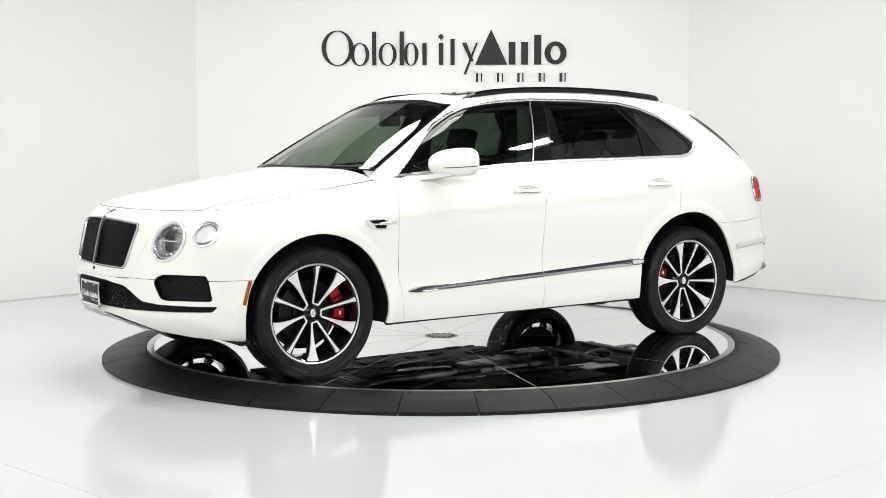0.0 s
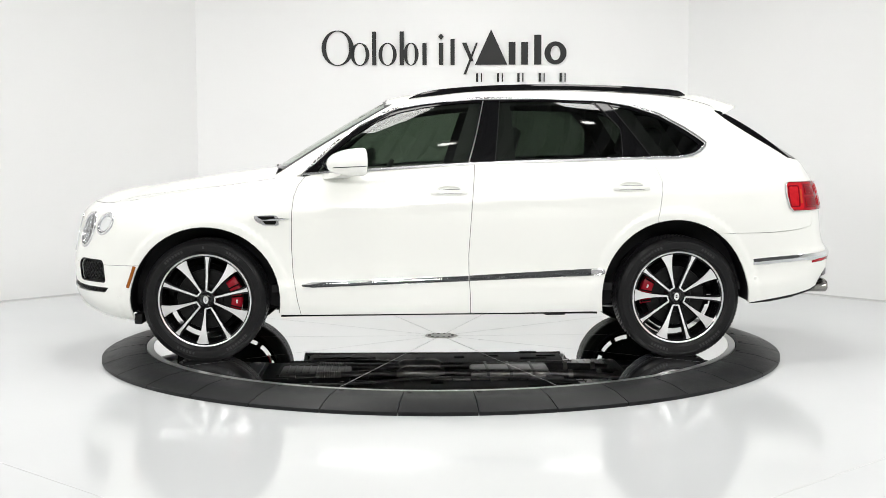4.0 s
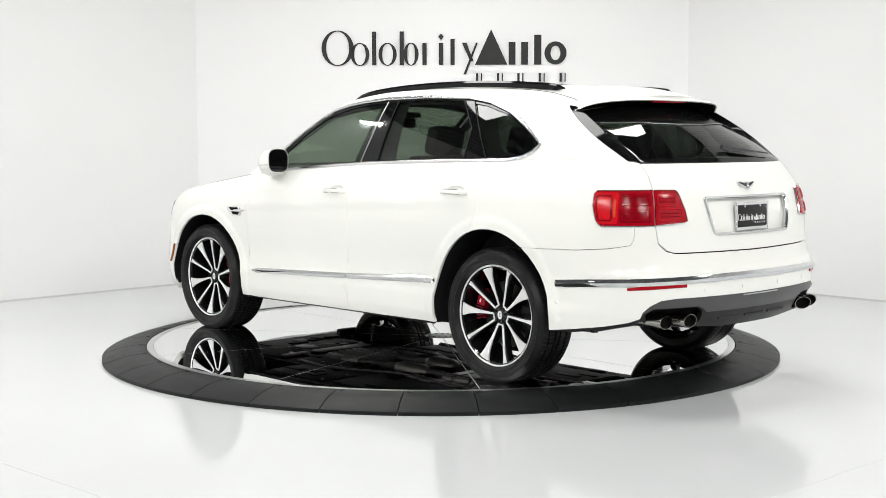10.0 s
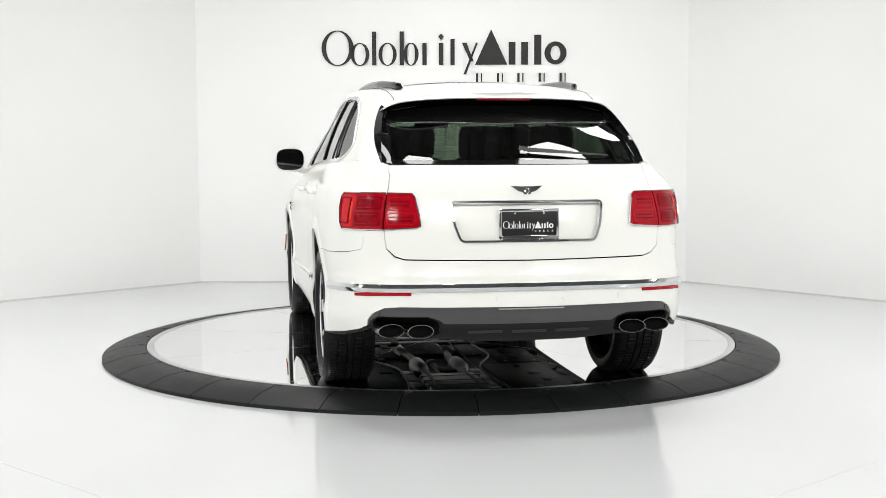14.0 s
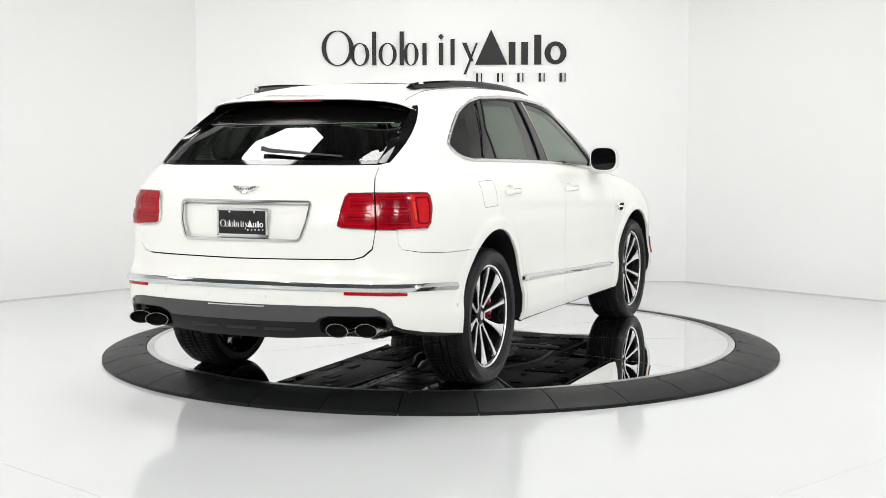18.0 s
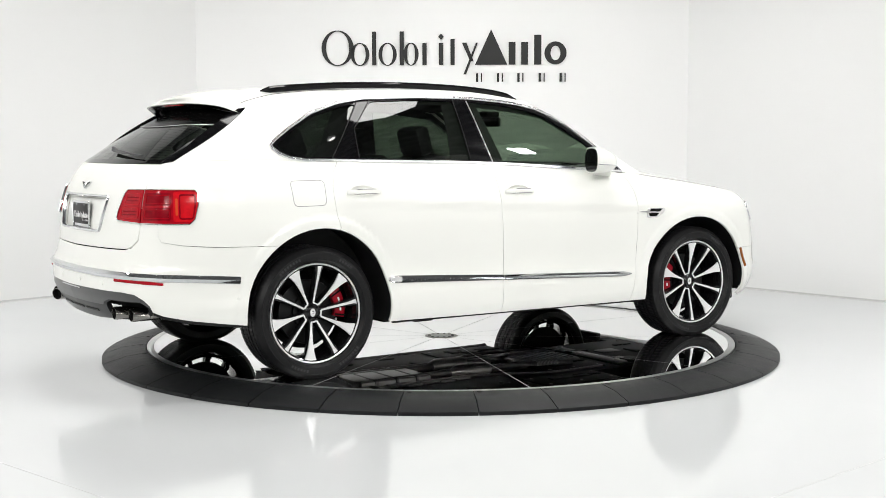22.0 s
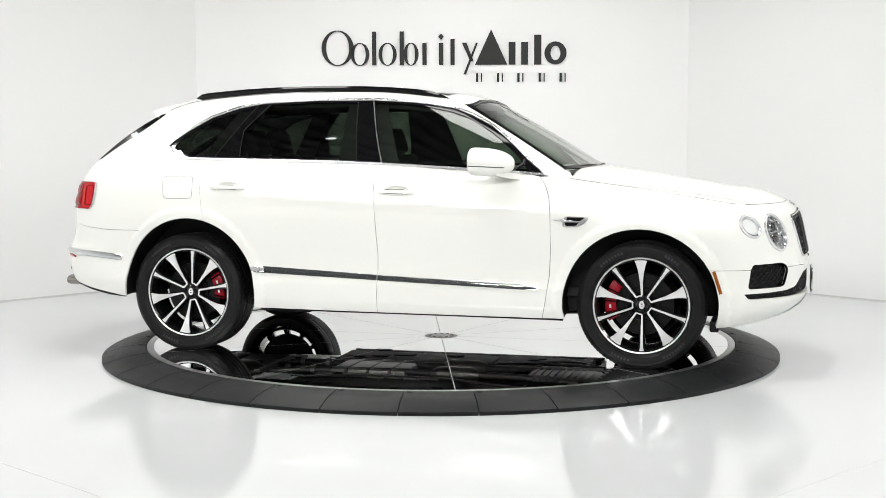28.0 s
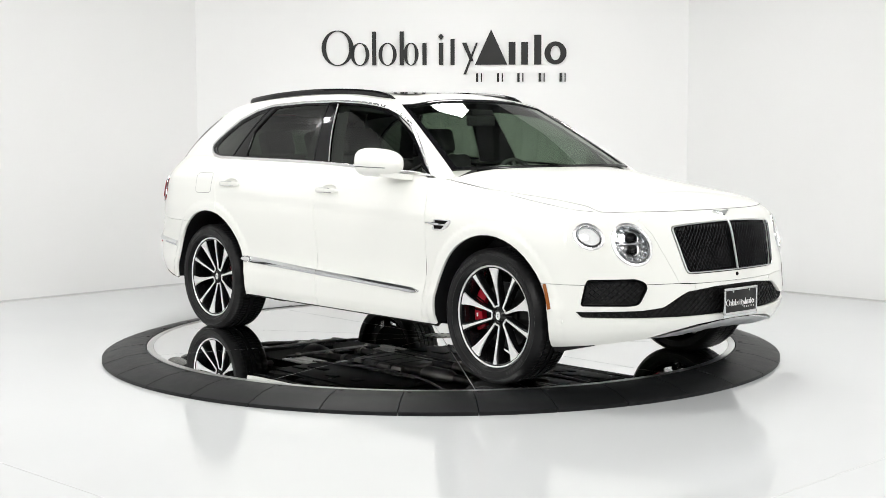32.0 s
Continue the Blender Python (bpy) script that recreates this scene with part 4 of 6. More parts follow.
    # sensors
    for y, z in ((.345, .583), (-.345, .583)):
        p, q = lower(s_f(y), z, 0.001), lower(s_f(y), z, 0.05)
        bm = bmesh.new()
        lathe(bm, [(0.0001, 0.003), (0.0095, 0.003), (0.011, -0.004)], 14, Matrix.Translation(p) @ (q - p).to_track_quat("Y", "Z").to_matrix().to_4x4())
        part("parking_sensor", bm, paint, CAR)


def headlamps(s):
    for k, name in ((0, "headlamp"), (1, "side_lamp")):
        c, z, a, b, tilt = LAMPS[k]
        hole = [(s * u, zz) for u, zz in lamp_hole(k)]
        if s < 0:
            hole = hole[::-1]
        base = patch(name, lower, inset(hole, -0.004), bright_trim if k == 0 else lamp_silver, CAR, gap=0, depth=0.01, out=-0.042, step=0.03,
                     label="round headlamp with chrome ring" if k == 0 else "small round lamp with chrome ring")
        ribbon("lamp_ring", lower, inset(hole, 0.005), bright_trim, base, width=0.019, out=0.0, thick=0.009, closed=True, label="chrome lamp ring")

        def bead(dx, dz, r, mat, nm, deep=-.03, n=16):
            cc, q = lower(s * (c - dx), z + dz, deep), lower(s * (c - dx), z + dz, 0.04)
            bm = bmesh.new()
            lathe(bm, [(0.0001, r * .55), (r * .45, r * .48), (r * .8, r * .2), (r, -0.002), (r * 1.15, 0.004), (r * 1.25, -0.012)], n, Matrix.Translation(cc) @ (q - cc).to_track_quat("Y", "Z").to_matrix().to_4x4())
            return part(nm, bm, mat, base)
        if k == 0:
            ribbon("inner_ring", lower, inset(hole, 0.018), lamp_silver, base, width=0.010, out=-0.014, thick=0.010, closed=True, label="bright inner ring")
            # cut-glass cells round the rim, two projectors in the middle with a chrome bar between
            for i in range(15):
                if i in (3, 4):
                    continue
                t = 2 * math.pi * i / 15
                x, y = (a - .040) * math.cos(t), (b - .036) * math.sin(t)
                bead(-(x * math.cos(tilt) - y * math.sin(tilt)), x * math.sin(tilt) + y * math.cos(tilt), .0125, lamp_silver, "lamp_cell", -.026, 8)
            for dz, r in ((.030, .030), (-.030, .028)):
                ob = bead(.004, dz, r, gloss_black, "projector")
                ob["label"] = "dark projector lens"
                cc, q = lower(s * (c - .004), z + dz, -.028), lower(s * (c - .004), z + dz, 0.04)
                bm = bmesh.new()
                lathe(bm, [(r * 1.02, .008), (r * 1.10, .013), (r * 1.20, .010), (r * 1.24, -.01)], 24, Matrix.Translation(cc) @ (q - cc).to_track_quat("Y", "Z").to_matrix().to_4x4())
                part("projector_bezel", bm, chrome, base)
            ribbon("lamp_bar", lower, [(s * (c - .070), z + .004), (s * c, z + .002), (s * (c + .066), z - .002)], chrome, base, width=0.009, out=-.014, thick=0.006)
        else:
            patch("white_lens", lower, inset(hole, 0.024), white_ink, base, gap=0, depth=0.01, out=-0.006, step=0.03, label="milky white lamp lens")
            ribbon("inner_ring", lower, inset(hole, 0.0185), lamp_silver, base, width=0.008, out=-0.008, thick=0.010, closed=True)
        ln = patch("clear_lens", lower, inset(hole, 0.003), lens_clear, base, gap=0, depth=0.004, out=0.002, step=0.03, label="clear lens")
        ln.visible_shadow = False


_edge = curve1([(2.6, .0), (2.12, .0), (2.06, .06), (1.99, .125), (1.90, .125), (1.76, .10), (1.60, .06), (1.44, .02), (1.30, .004), (1.08, .003), (.8, .002)])


def bonnet_edge(s):
    """Where the bonnet's joint runs between the wing's top edge (0) and the spine (1)."""
    return _edge(lower(abs(s), z_top(s)).x)


def bonnet():
    s1 = s_x(1.055)
    for sgn in (1, -1):
        bm = bmesh.new()
        rows = []
        for i in range(51):
            s = S_COWL * i / 50
            r0 = bonnet_edge(s) if s < s1 else bonnet_edge(s1) + .72 * smooth01(s1 + .3 * (S_COWL - s1), S_COWL, s) + .18 * smooth01(s1, s1 + .12 * (S_COWL - s1), s)
            rows.append([bm.verts.new(hood_pt(sgn * max(s, 1e-4), r0 * j / 6)) for j in range(7)])
        for r1, r2 in zip(rows, rows[1:]):
            for j in range(6):
                bm.faces.new((r1[j], r1[j + 1], r2[j + 1], r2[j]))
        part("wing_top", bm, paint, CAR)
    bm = bmesh.new()
    rows = []
    for i in range(-50, 51):
        s = s1 * abs(i) / 50
        sg = 1 if i >= 0 else -1
        r0 = bonnet_edge(s) + .0055
        rows.append([bm.verts.new(hood_pt(sg * max(s, 1e-4), r0 + (1 - r0) * j / 14, 0.001)) for j in range(15)])
    for r1, r2 in zip(rows, rows[1:]):
        for j in range(14):
            bm.faces.new((r1[j], r1[j + 1], r2[j + 1], r2[j]))
    bmesh.ops.remove_doubles(bm, verts=bm.verts[:], dist=0.0006)
    # turn the rim down
    rim = [e for e in bm.edges if e.is_boundary]
    ext = bmesh.ops.extrude_edge_only(bm, edges=rim)
    for v in ext["geom"]:
        if isinstance(v, bmesh.types.BMVert):
            v.co.z -= 0.018
    hood = part("bonnet", bm, paint, CAR, "white bonnet with a winged emblem")
    for sg in (1, -1):
        patch("bonnet_corner", lower, [(sg * u, z) for u, z in ((s_f(.585), .985), (s_f(.658), .939), (.725, .958), (.77, .974), (.808, .985), (.72, .9855))], paint, hood)
    hood_line()
    # winged emblem, as a plain shape
    bm = bmesh.new()
    p = lower(1e-4, .952, 0.006)
    q = hood_pt(1e-4, 0.05, 0.006)
    d = (q - p).normalized()
    side = Vector((0, 1, 0))
    n = d.cross(side).normalized()
    if n.z < 0:
        n = -n
    out = [(0, -.018), (.016, -.012), (.04, .002), (.075, .018), (.06, .024), (.03, .016), (0, .014)]
    out = out + [(-a, b) for a, b in out[-2:0:-1]]
    m = Matrix((( *side, 0), (*d, 0), (*n, 0), (0, 0, 0, 1))).transposed()
    m.translation = p + d * 0.02
    prism(bm, out, -0.004, 0.007, m)
    part("bonnet_emblem", bm, chrome, hood, "chrome winged emblem", smooth=False)


def hood_line():
    """Dark joint round the bonnet."""
    bm = bmesh.new()
    path = []
    for i in range(-44, 45):
        s = s_x(1.055) * abs(i) / 44
        path.append(hood_pt((1 if i >= 0 else -1) * max(s, 1e-4), bonnet_edge(s) + .0028, -0.0012))
    sweep(bm, path, [(-.004, -.004), (.004, -.004), (.004, 0.001), (-.004, 0.001)])
    part("bonnet_joint", bm, seam_black, CAR)
    # black cowl under the windscreen with wipers
    bm = bmesh.new()
    rows = []
    for i in range(-20, 21):
        t = i / 20
        y = .72 * t
        xf = 1.185 - 0.16 * abs(t) ** 2.2
        rows.append([bm.verts.new((xf + .03, y, 1.120 - .03 * abs(t) ** 2)), bm.verts.new((xf - .04, y, 1.142 - .03 * abs(t) ** 2)), bm.verts.new((xf - .13, y, 1.150 - .03 * abs(t) ** 2))])
    for r1, r2 in zip(rows, rows[1:]):
        for j in range(2):
            bm.faces.new((r1[j], r1[j + 1], r2[j + 1], r2[j]))
    part("cowl", bm, trim_black, CAR, "black plastic cowl")
    for y0, y1 in ((.62, -.12), (-.05, -.70)):
        bm = bmesh.new()
        path = []
        for i in range(13):
            t = i / 12
            y = y0 + (y1 - y0) * t
            w = abs(y) / .79
            path.append(Vector((1.108 - 0.11 * w ** 2.2, y, 1.204 + .012 * math.sin(math.pi * t))))
        sweep(bm, path, [(-.006, -.006), (.006, -.006), (.003, .006), (-.003, .006)])
        part("windscreen_wiper", bm, trim_black, CAR, "black windscreen wiper")


def number_plate(at, sign, w, h):
    """Dealer plate in a chrome frame; its lettering is reduced to bars."""
    m = Matrix.Translation(at) @ (pose(0, 0, 0, 90, 0, 90) if sign > 0 else pose(0, 0, 0, 90, 0, -90))
    bm = bmesh.new()
    box(bm, -w / 2, -h / 2, -.006, w / 2, h / 2, .002, 0.003, m)
    p = part("number_plate", bm, sign_black, CAR, "black dealer plate in a chrome frame")
    fr = 0.011
    for x0, y0, x1, y1 in ((-w / 2 - .003, h / 2 - fr, w / 2 + .003, h / 2 + .003), (-w / 2 - .003, -h / 2 - .003, w / 2 + .003, -h / 2 + fr + .013), (-w / 2 - .003, -h / 2 + fr, -w / 2 + fr, h / 2 - fr), (w / 2 - fr, -h / 2 + fr, w / 2 + .003, h / 2 - fr)):
        bm = bmesh.new()
        box(bm, x0, y0, -.004, x1, y1, .006, 0.002, m)
        part("plate_frame", bm, chrome, p)
    logo(p, m @ pose(-.005, -.002, 0.0022), w * 0.86, white_ink, thin=0.0012)
    for x in (-.075, .075):
        bm = bmesh.new()
        lathe(bm, [(0.0001, .008), (.006, .007), (.007, .002)], 10, m @ pose(x, h / 2 - .017, 0, 90))
        part("plate_screw", bm, chrome, p)


def logo(parent, m, width, mat, thin=0.01):
    """The house sign as plain shapes: stems, loops and a wedge in the sign's proportions; x right, y up, z out of the wall."""
    k = width / 1290.0

    def bar(x0, y0, x1, y1):
        bm = bmesh.new()
        box(bm, x0 * k, y0 * k, 0, x1 * k, y1 * k, thin, 0, m)
        part("stem", bm, mat, parent, smooth=False)

    def loop(cx, cy, rx, ry, t, n=30, a0=0, a1=360):
        bm = bmesh.new()
        rows = []
        full = a1 - a0 >= 360
        cnt = n if full else n + 1
        for i in range(cnt):
            a = radians(a0 + (a1 - a0) * i / n)
            c, s = math.cos(a), math.sin(a)
            w = t * (0.22 + 0.78 * abs(c)) if t < 30 else t
            rows.append([bm.verts.new(m @ Vector((x * k, y * k, z))) for x, y, z in (
                (cx + rx * c, cy + ry * s, 0), (cx + rx * c, cy + ry * s, thin), (cx + (rx - w) * c, cy + (ry - w * .7) * s, thin), (cx + (rx - w) * c, cy + (ry - w * .7) * s, 0))])
        for i in range(n):
            r1, r2 = rows[i], rows[(i + 1) % cnt]
            for j in range(3):
                bm.faces.new((r1[j], r1[j + 1], r2[j + 1], r2[j]))
        part("loop", bm, mat, parent, smooth=False)

    def poly(pts):
        bm = bmesh.new()
        prism(bm, [(x * k, y * k) for x, y in pts], 0, thin, m)
        part("wedge", bm, mat, parent, smooth=False)
    # thin-lined part: rings and stems
    loop(-560, 10, 85, 93, 24)
    loop(-442, -23, 50, 60, 20)
    bar(-378, -80, -356, 96)
    loop(-296, -23, 48, 60, 20)
    bar(-232, -80, -210, 96)
    loop(-172, -23, 40, 60, 20)
    bar(-112, -80, -90, 35)
    bar(-25, -80, -3, 35)
    bar(36, -80, 58, 55)
    poly([(96, 36), (120, 36), (158, -62), (140, -62)])
    poly([(170, 36), (180, 36), (118, -130), (104, -130)])
    poly([(-14, 84), (0, 68), (-14, 52), (-28, 68)])
    # bold part: a wedge, three blocks and a ring
    poly([(165, -80), (335, -80), (250, 105)])
    bar(342, -80, 378, 38)
    bar(408, -80, 444, 38)
    bar(476, -80, 514, 75)
    loop(588, -20, 58, 60, 32)
    # small spaced row of blocks
    for x in (188, 298, 406, 518, 628):
        bar(x - 18, -170, x - 6, -124)
        bar(x + 8, -170, x + 14, -124)


flanks()
front_end()


def lower_rear(w, z, out=0.0):
    """The lower body counted from the rear centre; w to the left."""
    return lower((S_END - abs(w)) * (1 if w >= 0 else -1), z, out)


def upper_rear(w, v, out=0.0):
    return upper((U_END - abs(w)) * (1 if w >= 0 else -1), v, out)


def rear_pane(w, v, out=0.0):
    """The rear glass leans further forward than the body line, tucked under the spoiler."""
    p = upper_rear(w, v, out)
    p.x += .60 * max(0.0, p.z - 1.235) - .010 - .045 * (w / 1.9) ** 2 * min(1.0, max(0.0, v) / .35)
    return p


TAIL_U = 7.62            # where the roof's side panel ends beside the rear window, at the roof
tail_u = curve1([(0, 7.78), (.1, 7.70), (.3, 7.52), (.55, 7.30), (.78, 7.10), (.92, 7.04), (.96, 7.2), (1, TAIL_U)])


def w_r(y):
    return S_END - s_r(y)


DLO = [(.885, 1.166), (.80, 1.245), (.709, 1.332), (.62, 1.407), (.53, 1.472), (.40, 1.54), (.278, 1.586), (.13, 1.614), (-.01, 1.631), (-.264, 1.647), (-.65, 1.648), (-1.034, 1.633), (-1.22, 1.602), (-1.407, 1.541),
       (-1.56, 1.455), (-1.66, 1.388), (-1.698, 1.355), (-1.69, 1.335), (-1.655, 1.302), (-1.60, 1.277), (-1.50, 1.262)]


def greenhouse():
    dlo = [u_xz(x, z, 3.0 if x > .2 else (4.0 if x > -.8 else 5.5)) for x, z in DLO]
    bot0, bot1 = u_xz(.885, 1.166, 3.0)[0], u_xz(-1.50, 1.262, 5.5)[0]
    base = [(bot1 + (bot0 - bot1) * i / 12, 0.0) for i in range(13)]
    dlo_poly = dlo + [(u, 0.004) for u, v in base[:-1]]
    for s in (1, -1):
        m = lambda pts: [(s * u, v) for u, v in pts]
        # body-coloured frame from windscreen pillar to tail
        fr = [(2.16, -.06), (2.15, 0.0), (2.13, .5), (2.10, 1.0)] + [(2.10 + (TAIL_U - 2.10) * i / 24, 1.0) for i in range(1, 25)] + [(tail_u(1 - i / 24), 1 - i / 24) for i in range(1, 25)] + [(7.75 + (bot1 - 7.75) * i / 8, 0.0) for i in range(1, 8)]
        fr += dlo[::-1] + [(bot0 - .02, 0.0), (bot0 - .04, -.03), (2.6, -.06)]
        patch("roof_side", upper, m(fr), paint, CAR, gap=0, depth=0.03, scale=0.6, step=0.035)
        # glossy black window band with panes
        panes = []
        pf = [(.80, 1.172), (.66, 1.33), (.52, 1.44), (.39, 1.517), (.26, 1.563), (.10, 1.595), (-.10, 1.617), (-.262, 1.625), (-.225, 1.45), (-.175, 1.26), (-.165, 1.243)]
        pr = [(-.335, 1.252), (-.355, 1.45), (-.375, 1.628), (-.65, 1.632), (-.985, 1.618), (-1.06, 1.545), (-1.145, 1.455), (-1.148, 1.35), (-1.15, 1.276)]
        pq = [(-1.325, 1.282), (-1.20, 1.45), (-1.085, 1.60), (-1.20, 1.582), (-1.38, 1.53), (-1.53, 1.448), (-1.655, 1.352), (-1.645, 1.328), (-1.59, 1.297), (-1.48, 1.285)]
        for p in (pf, pr, pq):
            panes.append(round_poly([u_xz(x, z, 3.2 if x > .2 else (4.0 if x > -.8 else 5.5)) for x, z in p], 0.03, 2))
        band = patch("window_band", upper, m(inset(dlo_poly, 0.004)), gloss_black, CAR, holes=[m(p) for p in panes], gap=0, depth=0.012, out=-0.006, scale=0.6, step=0.05, label="gloss black window pillars")
        for p, nm in zip(panes, ("front_side_window", "rear_side_window", "quarter_window")):
            g = patch(nm, upper, m(inset(p, -0.004)), {"front_side_window": window_glass, "rear_side_window": dark_glass, "quarter_window": privacy_glass}[nm], CAR, gap=0, depth=0.004, out=-0.012, scale=0.6, step=0.06, label="dark tinted side window")
            g.visible_shadow = False
        # bright surround
        ch = ribbon("window_surround", upper, m(dlo + [(u, 0.004) for u, v in base[1:-1]]), bright_trim, CAR, width=0.021, out=0.003, thick=0.007, closed=True, label="chrome window surround")
        for a, b in (((-.173, 1.245), (-.272, 1.63)), ((-.34, 1.25), (-.378, 1.635)), ((-1.15, 1.27), (-1.147, 1.45)), ((-1.147, 1.45), (-.99, 1.625)), ((-1.335, 1.27), (-1.08, 1.615))):
            p0, p1 = u_xz(*a, 4.0 if a[0] > -.8 else 5.5), u_xz(*b, 4.0 if b[0] > -.8 else 5.5)
            ribbon("pillar_seal", upper, m([(p0[0] + (p1[0] - p0[0]) * i / 5, p0[1] + (p1[1] - p0[1]) * i / 5) for i in range(6)]), satin_steel if -.2 < a[0] else trim_black, band, width=0.005, out=-0.003, thick=0.003)
        p0, p1 = u_xz(.665, 1.185, 3.0), u_xz(.600, 1.435, 3.0)
        ribbon("window_divider", upper, m([(p0[0] + (p1[0] - p0[0]) * i / 5, p0[1] + (p1[1] - p0[1]) * i / 5) for i in range(6)]), gloss_black, band, width=0.020, out=-0.006, thick=0.004, label="black window divider")
        door_mirror(s)
        roof_rail(s)
    # windscreen: black border, then glass
    ws = [(-2.14, .005), (2.14, .005), (2.09, .985), (-2.09, .985)]
    inner = round_poly([(-1.95, .032), (1.95, .032), (1.95, .972), (-1.95, .972)], 0.05, 3)
    patch("windscreen_border", upper, dense(ws, .2), gloss_black, CAR, holes=[inner], gap=0, depth=0.012, out=0.001, scale=0.5, step=0.05, label="black windscreen border")
    g = patch("windscreen", upper, inset(inner, -0.01), screen_glass, CAR, gap=0, depth=0.004, out=-0.007, scale=0.5, step=0.07, label="curved laminated windscreen")
    g.visible_shadow = False
    # sensor housing and inner mirror
    bm = bmesh.new()
    box(bm, .30, -.10, 1.545, .42, .10, 1.585, 0.012)
    part("sensor_housing", bm, trim_black, CAR)
    bm = bmesh.new()
    box(bm, .385, -.125, 1.475, .415, .125, 1.545, 0.012)
    part("inner_mirror", bm, trim_black, CAR, "black inside rear-view mirror")
    # rear window
    rw = [(-2.03, .0), (2.03, .0), (2.0, .84), (-2.0, .84)]
    inner = round_poly([(-1.95, .05), (1.95, .05), (1.90, .69), (-1.90, .69)], 0.08, 3)
    patch("rear_window_border", rear_pane, dense(rw, .2), gloss_black, CAR, holes=[inner], gap=0, depth=0.006, out=0.0, scale=0.4, step=0.06, label="black rear window border")
    g = patch("rear_window", rear_pane, inset(inner, -0.01), rear_glass, CAR, gap=0, depth=0.004, out=-0.002, scale=0.4, step=0.07, label="dark tinted rear window")
    g.visible_shadow = False
    # roof skin with its joint lines
    bm = bmesh.new()
    rows = []
    n = 96
    for i in range(n):
        t = i / n * 2
        u = U_END * t if t <= 1 else -U_END * (2 - t)
        u = u if abs(u) > 1e-6 else 1e-5
        rows.append([bm.verts.new(roof_pt(u, j / 10)) for j in range(11)])
    for i in range(n):
        r1, r2 = rows[i], rows[(i + 1) % n]
        for j in range(10):
            bm.faces.new((r1[j], r1[j + 1], r2[j + 1], r2[j]))
    bmesh.ops.remove_doubles(bm, verts=bm.verts[:], dist=0.0008)
    part("roof", bm, paint, CAR, "white roof")
    # dark panoramic roof panel
    bm = bmesh.new()
    rows = []
    for i in range(17):
        x = .16 - 1.35 * i / 16
        row = []
        for j in range(13):
            y = .44 * (j / 6 - 1)
            e_y = .66
            z = _roof(x) - (_roof(x) - 1.665) * abs(y / e_y) ** 2.3
            row.append(bm.verts.new((x, y, z + 0.006)))
        rows.append(row)
    for r1, r2 in zip(rows, rows[1:]):
        for j in range(12):
            bm.faces.new((r1[j], r1[j + 1], r2[j + 1], r2[j]))
    part("roof_glass", bm, gloss_black, CAR, "dark glass sunroof")
    bm = bmesh.new()
    path = [roof_pt(3.0 + 4.6 * i / 40, 0.10, 0.0008) for i in range(41)]
    for s in (1, -1):
        sweep(bm, [Vector((p.x, s * p.y, p.z)) for p in path], [(-.002, -.004), (.002, -.004), (.002, .0012), (-.002, .0012)])
    part("roof_joint", bm, seam_black, CAR)


def roof_rail(s):
    bm = bmesh.new()
    pts = spline([(.205, .588, 1.652), (.10, .585, 1.682), (-.05, .583, 1.705), (-.35, .578, 1.725), (-.75, .570, 1.732), (-1.15, .556, 1.722), (-1.45, .535, 1.703), (-1.56, .52, 1.692), (-1.625, .505, 1.675)], 6)
    sc = [min(1.0, .2 + .16 * min(i, len(pts) - 1 - i)) for i in range(len(pts))]
    sweep(bm, [(p.x, s * p.y, p.z) for p in pts], [(-.015, -.026), (-.018, .0), (-.010, .012), (.010, .012), (.018, .0), (.015, -.026)], scale=sc)
    part("roof_rail", bm, gloss_black, CAR, "gloss black roof rail")


